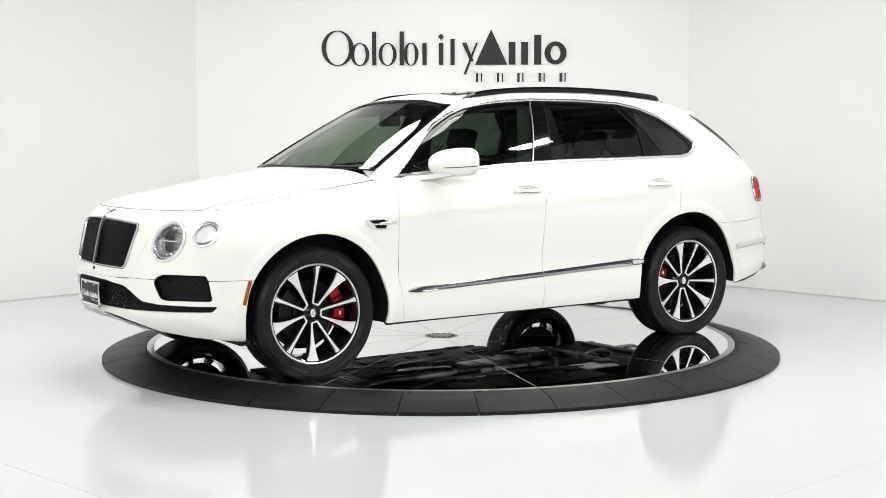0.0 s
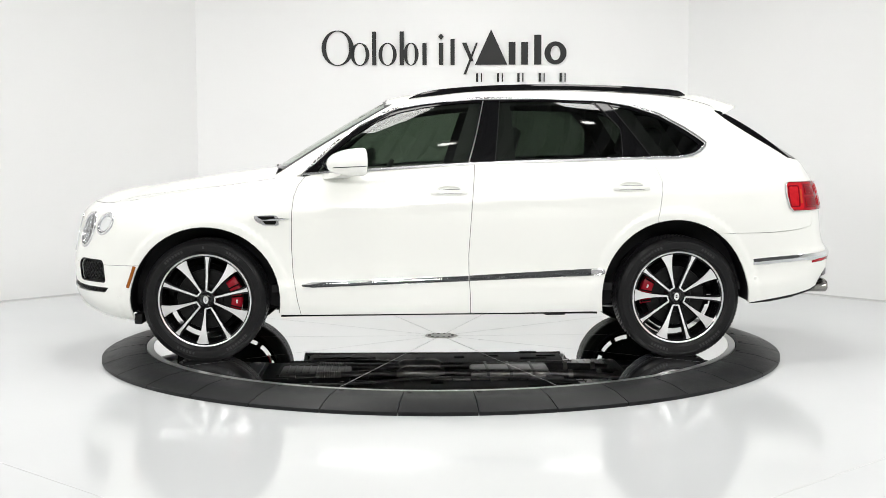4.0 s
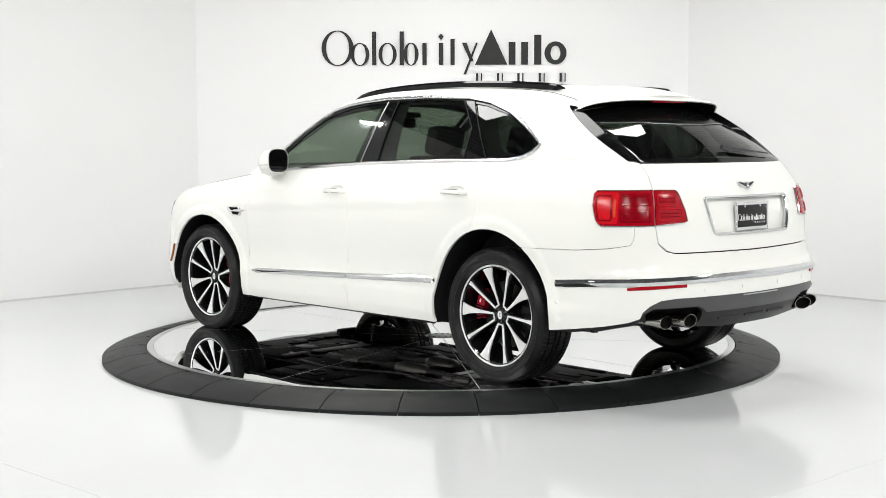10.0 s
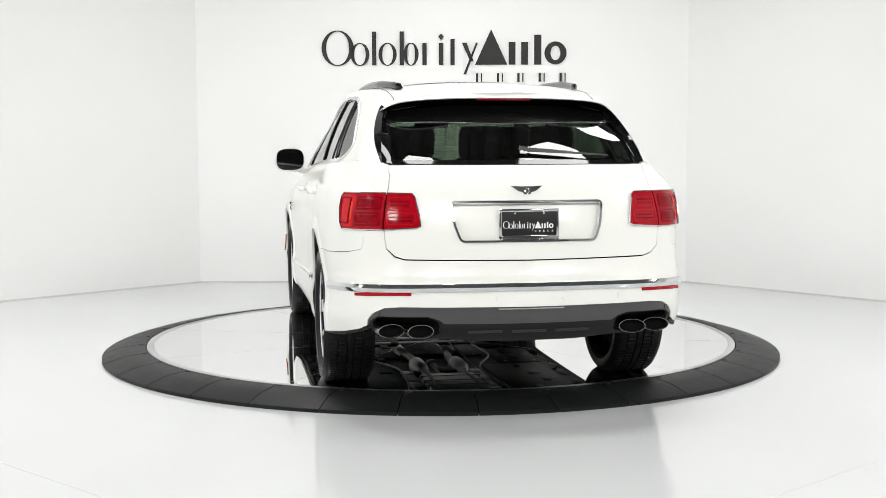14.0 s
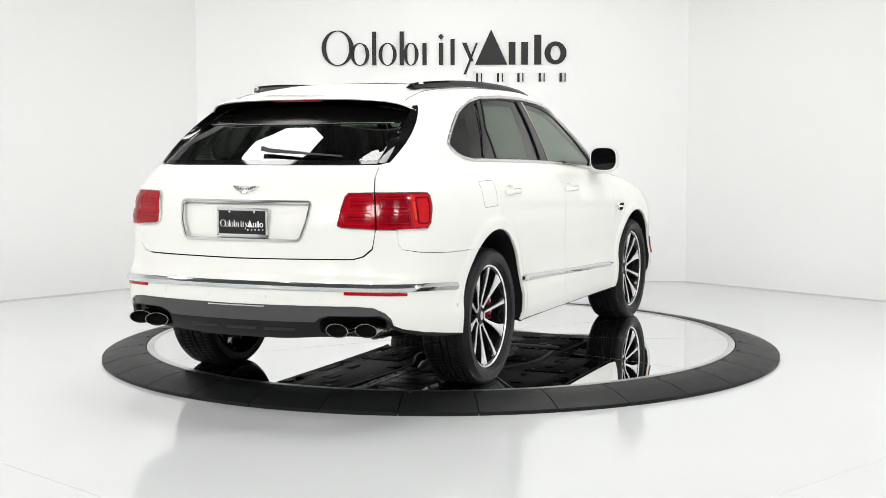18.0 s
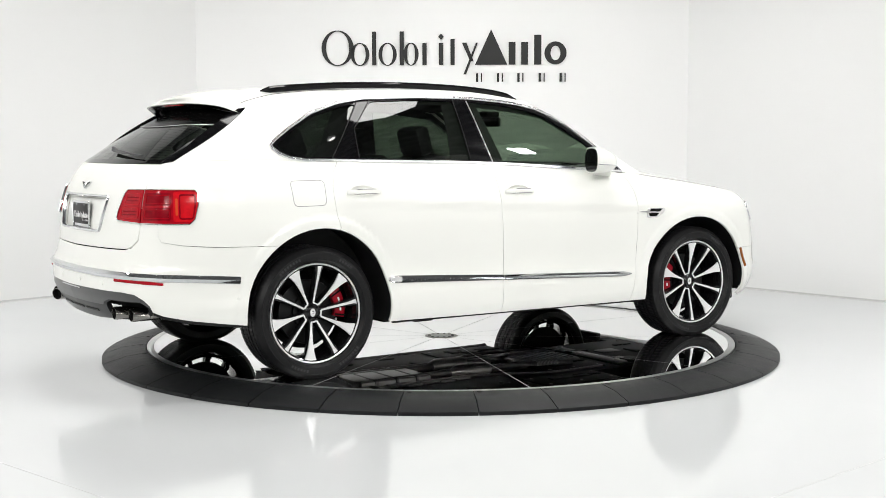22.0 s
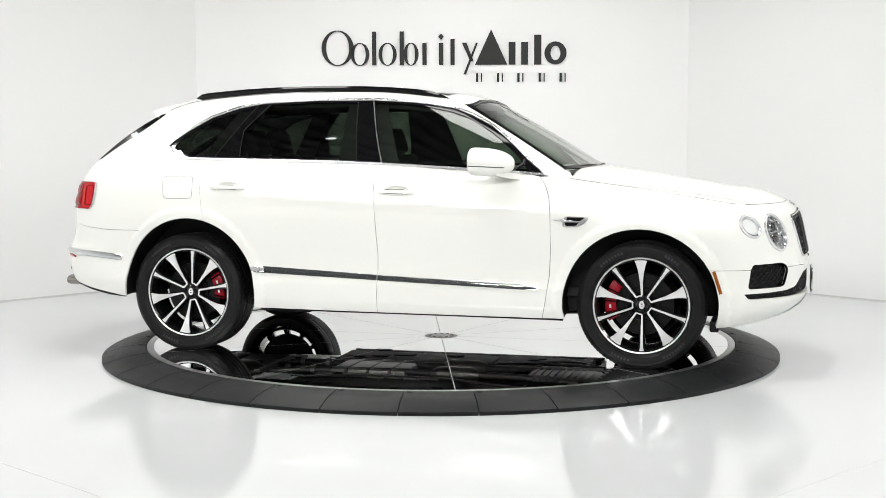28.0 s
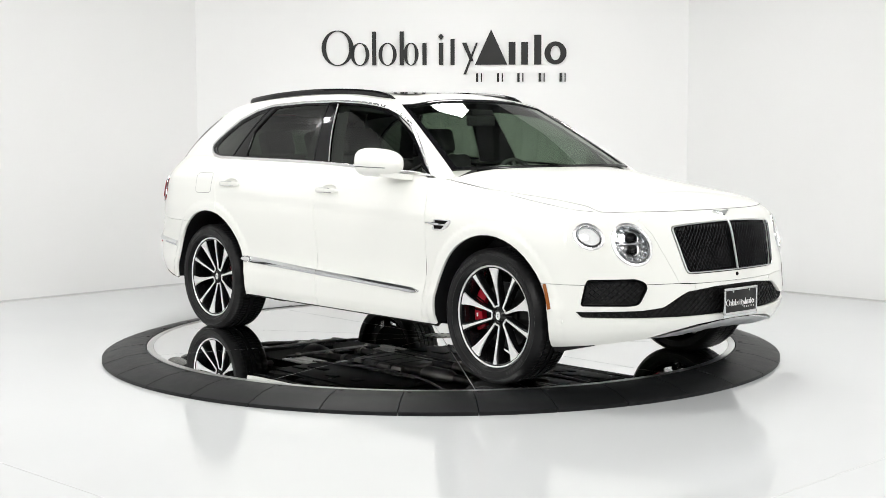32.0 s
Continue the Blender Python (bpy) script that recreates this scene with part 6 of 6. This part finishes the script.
        lathe(bm, [(.0001, .058), (.008, .058), (.009, .045)], 6, pose(0, 0, .058))
        SHARED["wheel_bolt"] = part("wheel_bolt", bm, dark_metal, wheel).data
        first = True
    else:
        for nm in ("tyre", "rim_lip", "centre_cap", "cap_emblem"):
            o = new(nm, SHARED[nm])
            o.parent = wheel
        first = False
    turn = radians({(True, 1): -4, (False, 1): -21, (True, -1): -35, (False, -1): -7}[front, s])
    if first:
        for ob in wheel.children:
            if ob.name.startswith(("spoke", "wheel_bolt")):
                ob.rotation_euler.y += turn + (math.pi / 5 if ob.name.startswith("wheel_bolt") else 0)
    for k in range(10):
        a = math.pi / 5 * k + turn
        todo = ["spoke", "spoke_face_wide" if k % 2 else "spoke_face"] + ([] if k % 2 else ["spoke_bridge"]) + (["wheel_bolt"] if k % 2 else [])
        for nm in todo:
            if first and (k == 0 or (k == 1 and nm in ("spoke_face_wide", "wheel_bolt"))):
                continue
            o = new("spoke_face" if nm == "spoke_face_wide" else nm, SHARED[nm])
            o.parent, o.rotation_euler = wheel, (0, a, 0)
    for start, cnt in ((20, 8), (150, 6), (205, 8), (320, 5)):
        for k in range(cnt):
            if first and not k and start == 20:
                continue
            o = new("tyre_mark", SHARED["tyre_mark"])
            o.parent, o.rotation_euler = wheel, (0, radians(start + 3.5 * k), 0)
    # brake disc and caliper stay with the axle
    bm = bmesh.new()
    lathe(bm, [(.06, .02), (.10, .02), (.105, .008), (.188, .008), (.19, 0.0), (.188, -.022), (.10, -.022)], 60)
    part("brake_disc", bm, brake_steel, wheel, "drilled steel brake disc")
    bm = bmesh.new()
    rear_side = -1 if front else 1
    span = 34 if front else 24
    rows = []
    for i in range(15):
        a = radians(-span + 2 * span * i / 14 + (6 if front else 12))
        e = 1 - .25 * (abs(i - 7) / 7) ** 4
        row = []
        for r, y in ((.160, .035), (.160, .046 * e), (.178, .052 * e), (.212, .050 * e), (.228, .04), (.228, -.02), (.16, -.02)):
            row.append(bm.verts.new((rear_side * s * r * math.cos(a), y, r * math.sin(a))))
        rows.append(row)
    for r1, r2 in zip(rows, rows[1:]):
        for j in range(7):
            bm.faces.new((r1[j], r1[(j + 1) % 7], r2[(j + 1) % 7], r2[j]))
    bm.faces.new(rows[0])
    bm.faces.new(rows[-1][::-1])
    cal = part("brake_caliper", bm, caliper_red, wheel, "red brake caliper")
    # pale plain marks and dark pad windows on the caliper
    mid = 6 if front else 12
    for da, mat, nm in ((8, rim_silver, "caliper_mark"), (-10, rim_silver, "caliper_mark"), (-1, bore_black, "pad_window"), (19, bore_black, "pad_window"), (-20, bore_black, "pad_window")):
        a = radians(mid + da)
        c = Vector((rear_side * s * .194 * math.cos(a), .0525, .194 * math.sin(a)))
        bm = bmesh.new()
        mk = Matrix.Translation(c) @ pose(0, 0, 0, 0, -math.degrees(a) * rear_side * s, 0)
        if mat is rim_silver:
            box(bm, -.006, -.002, -.011, .006, .0012, .011, .0015, mk)
        else:
            box(bm, -.036, -.006, -.0045, .034, .0004, .0045, .001, mk)
        part(nm, bm, mat, cal, smooth=False)
    # dark splash shield closes the wheel's back
    bm = bmesh.new()
    lathe(bm, [(.05, -.055), (.20, -.055), (.222, -.048), (.224, -.06), (.05, -.065)], 48)
    part("splash_shield", bm, underbody, wheel, "black brake splash shield")


SHARED = {}
for front in (True, False):
    for s in (1, -1):
        one_wheel((1.4975 if front else -1.4975, .378), s, front)
DISC_PHASE = -74.3 - 214.1


def shell():
    """Dark backing added behind the outer panels, so that their gaps read as shade."""
    bm = bmesh.new()
    n, k = 150, 22
    grid = {}
    for i in range(-n, n + 1):
        s = S_END * i / n
        a = abs(s)
        for j in range(k + 1):
            zb = .29 + .16 * smooth01(s_x(-1.93), s_x(-2.05), a) + .10 * smooth01(s_x(1.97), s_x(2.05), a)
            z = zb + (z_top(s) - .03 - zb) * j / k
            grid[i, j] = bm.verts.new(lower(s if i else 1e-6, z, -.075))
    for i in range(-n, n):
        for j in range(k):
            vs = (grid[i, j], grid[i + 1, j], grid[i + 1, j + 1], grid[i, j + 1])
            c = sum((v.co for v in vs), Vector()) / 4
            if any(math.hypot((c.x - cx) / rx, (c.z - cz) / rz) < 1.09 for cx, cz, rx, rz in ARCH.values()) and abs(c.y) > .5:
                continue
            bm.faces.new(vs)
    part("dark_backing", bm, underbody, CAR)
    # headliner and pillar linings
    bm = bmesh.new()
    rows = []
    for i in range(72):
        t = i / 72 * 2
        u = U_END * t if t <= 1 else -U_END * (2 - t)
        u = u if abs(u) > 1e-6 else 1e-5
        rows.append([bm.verts.new(roof_pt(u, .04 + .96 * j / 6, -0.035)) for j in range(7)])
    for i in range(72):
        r1, r2 = rows[i], rows[(i + 1) % 72]
        for j in range(6):
            bm.faces.new((r1[j], r1[j + 1], r2[j + 1], r2[j]))
    bmesh.ops.remove_doubles(bm, verts=bm.verts[:], dist=0.0008)
    part("headliner", bm, headliner, CAR, "dark headliner")
    for s in (1, -1):
        for u0, u1, v0, v1 in ((2.1, 2.75, 0, 1), (2.75, 6.2, .82, 1), (3.86, 4.22, 0, .82), (4.98, 5.22, 0, .82), (6.35, 7.5, 0, 1)):
            patch("pillar_lining", upper, [(s * a, b) for a, b in ((u0, v0), (u1, v0), (u1, v1), (u0, v1))], headliner, CAR, gap=0, depth=0.01, out=-0.035, scale=.5, step=.08)
        # black sill under the doors
        ribbon("sill_trim", lower, [(s * s_x(1.02 - 2.0 * i / 20), .281 + .006 * i / 20) for i in range(21)], trim_black, CAR, width=0.006, out=-0.030, thick=0.015, label="black sill trim")


def cushion(bm, x0, y0, z0, x1, y1, z1, m=None, bulge=0.02):
    vs = box(bm, x0, y0, z0, x1, y1, z1, min(x1 - x0, y1 - y0, z1 - z0) * 0.32, m)
    return vs


def seats():
    def seat(x, y, w, tilt, head=True, hz=.83):
        bm = bmesh.new()
        cushion(bm, x - .25, y - w / 2, .60, x + .27, y + w / 2, .76)
        st = part("car_seat", bm, leather, CAR, "black leather seat")
        m = Matrix.Translation((x - .24, y, .70)) @ pose(0, 0, 0, 0, -tilt, 0)
        bm = bmesh.new()
        cushion(bm, -.075, -w / 2, 0, .075, w / 2, .60, m)
        cushion(bm, -.02, -w / 2 - .01, .04, .10, -w / 2 + .10, .50, m)
        cushion(bm, -.02, w / 2 - .10, .04, .10, w / 2 + .01, .50, m)
        part("backrest", bm, leather, st)
        bm = bmesh.new()
        cushion(bm, -.055, -.135, .61, .055, .135, .80, m)
        part("headrest", bm, leather, st)
        bm = bmesh.new()
        for yy in (-.06, .06):
            lathe(bm, [(.006, .5), (.006, .66)], 8, m @ pose(0, yy, 0, 90))
        part("headrest_post", bm, dark_metal, st)
    for y in (.38, -.38):
        seat(-.02, y, .50, 17)
    for y in (.42, 0, -.42):
        seat(-.92, y, .42 if y else .34, 20)
    bm = bmesh.new()
    rows = []
    for i in range(13):
        y = .80 * (i / 6 - 1)
        k = 1 - .12 * abs(y / .8) ** 2
        rows.append([bm.verts.new(q) for q in ((.52 * k, y, .78), (.50 * k, y, 1.03), (.58 * k, y, 1.125), (.75 * k, y, 1.160), (1.06 * k, y, 1.165), (1.1 * k, y, .7))])
    for r1, r2 in zip(rows, rows[1:]):
        for j in range(5):
            bm.faces.new((r1[j], r1[j + 1], r2[j + 1], r2[j]))
    part("dashboard", bm, leather, CAR, "black leather dashboard")
    bm = bmesh.new()
    m = Matrix.Translation((.40, .38, 1.075)) @ pose(0, 0, 0, 0, 65, 0) @ pose(0, 0, 0, 90)
    n = 40
    ringp = [m @ Vector((.185 * math.cos(2 * math.pi * i / n), 0, .185 * math.sin(2 * math.pi * i / n))) for i in range(n)]
    sweep(bm, ringp, circle_section(.016, 8), up=(m.to_3x3() @ Vector((0, 1, 0))), closed=True)
    box(bm, -.06, -.02, -.05, .06, .03, .05, .015, m)
    for a in (0, 180, 270):
        box(bm, .04, -.008, -.018, .18, .008, .018, .004, m @ pose(0, 0, 0, 0, a, 0))
    part("steering_wheel", bm, leather, CAR, "black leather steering wheel")
    bm = bmesh.new()
    cushion(bm, -.35, -.14, .55, .55, .14, .84)
    part("centre_console", bm, leather, CAR)
    bm = bmesh.new()
    box(bm, -2.25, -.62, .93, -1.30, .62, .955, .01)
    part("luggage_cover", bm, leather, CAR)
    bm = bmesh.new()
    box(bm, -2.2, -.72, .40, 1.1, .72, .45)
    part("cabin_floor", bm, headliner, CAR)


def undercarriage():
    rnd = random.Random(4)
    # pan with an uneven, stepped edge
    bm = bmesh.new()
    left = [(2.1, .55), (1.95, .74), (1.95, .5), (.97, .5), (.97, .84), (.80, .86), (.74, .80), (.50, .80), (.46, .87), (.10, .87), (.05, .82), (-.22, .82), (-.26, .88), (-.48, .88), (-.55, .80), (-.78, .80), (-.82, .86),
            (-.93, .86), (-.93, .5), (-1.80, .5)]
    prism(bm, left + [(x, -y) for x, y in left[::-1]], .275, .33)
    part("floor_pan", bm, underbody, CAR, "dark underbody pan", smooth=False)
    # ribbed shields
    for x0, x1, y0, y1, z in ((1.25, 2.02, -.46, .46, .262), (.62, 1.15, -.42, .42, .258), (-.95, .25, .34, .78, .262), (-.95, .25, -.78, -.34, .262), (.32, .95, .5, .82, .266), (.32, .95, -.82, -.5, .266)):
        bm = bmesh.new()
        box(bm, x0, y0, z, x1, y1, z + .014, .005)
        for i in range(5):
            x = rnd.uniform(x0 + .1, x1 - .1)
            y = rnd.uniform(y0 + .1, y1 - .1)
            box(bm, x - rnd.uniform(.03, .12), y - rnd.uniform(.01, .04), z - .008, x + rnd.uniform(.02, .1), y + rnd.uniform(.01, .05), z + .002, .003)
        sh = part("under_shield", bm, underbody, CAR)
        for x, y in ((x0 + .05, y0 + .05), (x1 - .05, y0 + .05), (x0 + .05, y1 - .05), (x1 - .05, y1 - .05), ((x0 + x1) / 2, y0 + .05), ((x0 + x1) / 2, y1 - .05)):
            bm = bmesh.new()
            lathe(bm, [(.0001, -.005), (.011, -.004), (.012, .002)], 8, pose(x, y, z, 90))
            part("shield_clip", bm, cast_alu, sh)
    for s in (1, -1):
        bm = bmesh.new()
        box(bm, 1.90, s * .74 - .15, .222, 1.955, s * .74 + .15, .29, .012)
        part("air_deflector", bm, trim_black, CAR, "black air deflector")
    # jacking pads and seam tabs along the sills
    for s in (1, -1):
        for x, w, d in ((.84, .06, .014), (.50, .13, .006), (.18, .05, .010), (-.10, .12, .005), (-.46, .08, .010), (-.72, .07, .016)):
            bm = bmesh.new()
            box(bm, x - w, s * .865 - .03, .278 - d, x + w, s * .865 + .03, .30, .012)
            part("sill_pad", bm, underbody, CAR)
    # exhaust: two pipes with flexible sleeves, catalysts, centre and rear silencers
    for s in (1, -1):
        bm = bmesh.new()
        pts = spline([(1.0, s * .20, .262), (.6, s * .15, .250), (.1, s * .13, .246), (-.4, s * .14, .250), (-1.0, s * .16, .26), (-1.4, s * .25, .30), (-1.75, s * .38, .38), (-2.3, s * .60, .42)], 6)
        sweep(bm, pts, circle_section(.028, 12))
        pipe = part("exhaust_pipe", bm, cast_alu, CAR, "heat-stained steel exhaust pipe")
        bm = bmesh.new()
        lathe(bm, [(.028, 0), (.05, .04), (.058, .07), (.058, .27), (.05, .30), (.028, .34)], 20, pose(.30, s * .145, .250, 0, 0, 90))
        part("catalyst", bm, shield_alu, pipe, "steel catalyst can")
        bm = bmesh.new()
        prof = []
        for i in range(15):
            prof += [(.034, .012 * i), (.040, .012 * i + .006)]
        lathe(bm, prof, 14, pose(.86, s * .185, .256, 0, 0, 96 if s > 0 else 84))
        part("flexible_sleeve", bm, shield_alu, pipe, "corrugated flexible sleeve")
        for x in (.05, -.92, -1.12):
            bm = bmesh.new()
            lathe(bm, [(.028, -.016), (.038, -.015), (.038, .015), (.028, .016)], 14, pose(x, s * (.135 if x > -.5 else .16), .248 if x > -.5 else .262, 0, 0, 90))
            part("pipe_clamp", bm, shield_alu, pipe)
        bm = bmesh.new()
        cushion(bm, -2.22, s * .42 - .17, .425, -1.95, s * .42 + .17, .51)
        part("rear_silencer", bm, cast_alu, CAR, "steel rear silencer")
        bm = bmesh.new()
        sweep(bm, [(1.5, s * .30, .30), (1.46, s * .55, .315), (1.50, s * .80, .345)], circle_section(1, 8, .035, .02))
        sweep(bm, [(1.62, s * .30, .31), (1.56, s * .6, .32), (1.51, s * .80, .345)], circle_section(1, 8, .03, .018))
        sweep(bm, [(-1.35, s * .28, .30), (-1.42, s * .55, .315), (-1.50, s * .80, .345)], circle_section(1, 8, .035, .022))
        sweep(bm, [(-1.66, s * .28, .31), (-1.6, s * .55, .32), (-1.50, s * .80, .345)], circle_section(1, 8, .032, .02))
        lathe(bm, [(.03, -.62), (.03, .62)], 10, pose(-1.5, 0, .375))
        part("suspension_arm", bm, cast_alu, CAR, "cast suspension arms")
        # folded heat shield beside the tunnel, and a slotted plate before the rear axle
        bm = bmesh.new()
        for i in range(7):
            x = -.86 + .13 * i
            box(bm, x, s * .25 - .045, .255 + .006 * (i % 2), x + .12, s * .25 + .045, .268 + .006 * (i % 2), .003)
        part("heat_shield", bm, shield_alu, CAR, "folded aluminium heat shield")
        bm = bmesh.new()
        for i in range(6):
            for j in range(3):
                x, y = -1.26 + .055 * i, s * (.34 + .065 * j)
                box(bm, x, y - .028, .262, x + .047, y + .028, .272, .002)
        part("slotted_plate", bm, hub_grey, CAR, "pale slotted cover plate")
    bm = bmesh.new()
    cushion(bm, -.78, -.20, .228, -.22, .20, .30)
    sil = part("centre_silencer", bm, shield_alu, CAR, "steel centre silencer")
    for x in (-.66, -.50, -.34):
        bm = bmesh.new()
        box(bm, x - .012, -.21, .224, x + .012, .21, .29, .008)
        part("silencer_strap", bm, cast_alu, sil)
    # gearbox sump with cooling ribs, and the propeller shaft
    bm = bmesh.new()
    cushion(bm, .62, -.17, .236, 1.12, .17, .30)
    sump = part("gearbox_sump", bm, cast_alu, CAR, "cast alloy gearbox sump")
    for i in range(9):
        bm = bmesh.new()
        box(bm, .66 + .05 * i, -.14, .229, .672 + .05 * i, .14, .25, .002)
        part("cooling_rib", bm, cast_alu, sump)
    bm = bmesh.new()
    lathe(bm, [(.0001, 0), (.045, .0), (.045, .05), (.03, .07), (.03, 1.6), (.045, 1.62), (.045, 1.68), (.0001, 1.68)], 16, pose(.45, 0, .29, 0, 0, 90))
    part("propeller_shaft", bm, dark_metal, CAR, "dark steel propeller shaft")
    for x in (1.32, -1.28, -1.72):
        bm = bmesh.new()
        box(bm, x - .05, -.42, .252, x + .05, .42, .31, .015)
        cm = part("cross_member", bm, cast_alu if x > 0 else dark_metal, CAR)
        for y in (-.34, .34):
            bm = bmesh.new()
            lathe(bm, [(.0001, -.012), (.02, -.012), (.024, .0)], 12, pose(x, y, .252, 90))
            part("mount_bolt", bm, shield_alu, cm)
    bm = bmesh.new()
    lathe(bm, [(.0001, -.16), (.08, -.15), (.12, -.06), (.13, .05), (.09, .13), (.0001, .15)], 18, pose(-1.5, 0, .36, 0, 0, 90))
    part("differential", bm, cast_alu, CAR)
    for _ in range(26):
        x, y = rnd.uniform(-1.9, 1.9), rnd.uniform(-.42, .42)
        a, b = rnd.uniform(.02, .10), rnd.uniform(.02, .08)
        bm = bmesh.new()
        box(bm, x - a, y - b, rnd.uniform(.246, .258), x + a, y + b, .29, .006)
        part("under_bracket", bm, rnd.choice((underbody, underbody, dark_metal)), CAR)
    # cables clipped along the pan
    for s in (1, -1):
        bm = bmesh.new()
        sweep(bm, spline([(1.1, s * .44, .258), (.6, s * .47, .252), (.1, s * .30, .25), (-.5, s * .31, .25), (-1.0, s * .40, .262)], 5), circle_section(.008, 6))
        part("brake_line", bm, cast_alu, CAR)


shell()
seats()
undercarriage()


def wall_sign():
    e = new("wall_sign")
    tagged(e, "black raised sign shapes on the white back wall", "sign")
    logo(e, Matrix.Translation((.037, 4.112, 2.388)) @ pose(0, 0, 0, 90, 0, -1.6) @ pose(0, 0, 0.0), 2.497, sign_black, thin=0.012)


wall_sign()


def motions():
    rows = [(t, pose(0, 0, 0, 0, 0, a)) for t, a in TURN]
    walk(CAR, [(t, Matrix.Translation((0, 0, DISC_Z)) @ m @ Matrix.Translation((0.016, -0.005, 0))) for t, m in rows])
    walk(DISC, [(t, Matrix.Translation((0, 0, DISC_Z)) @ m @ pose(0, 0, 0, 0, 0, DISC_PHASE)) for t, m in rows])


motions()
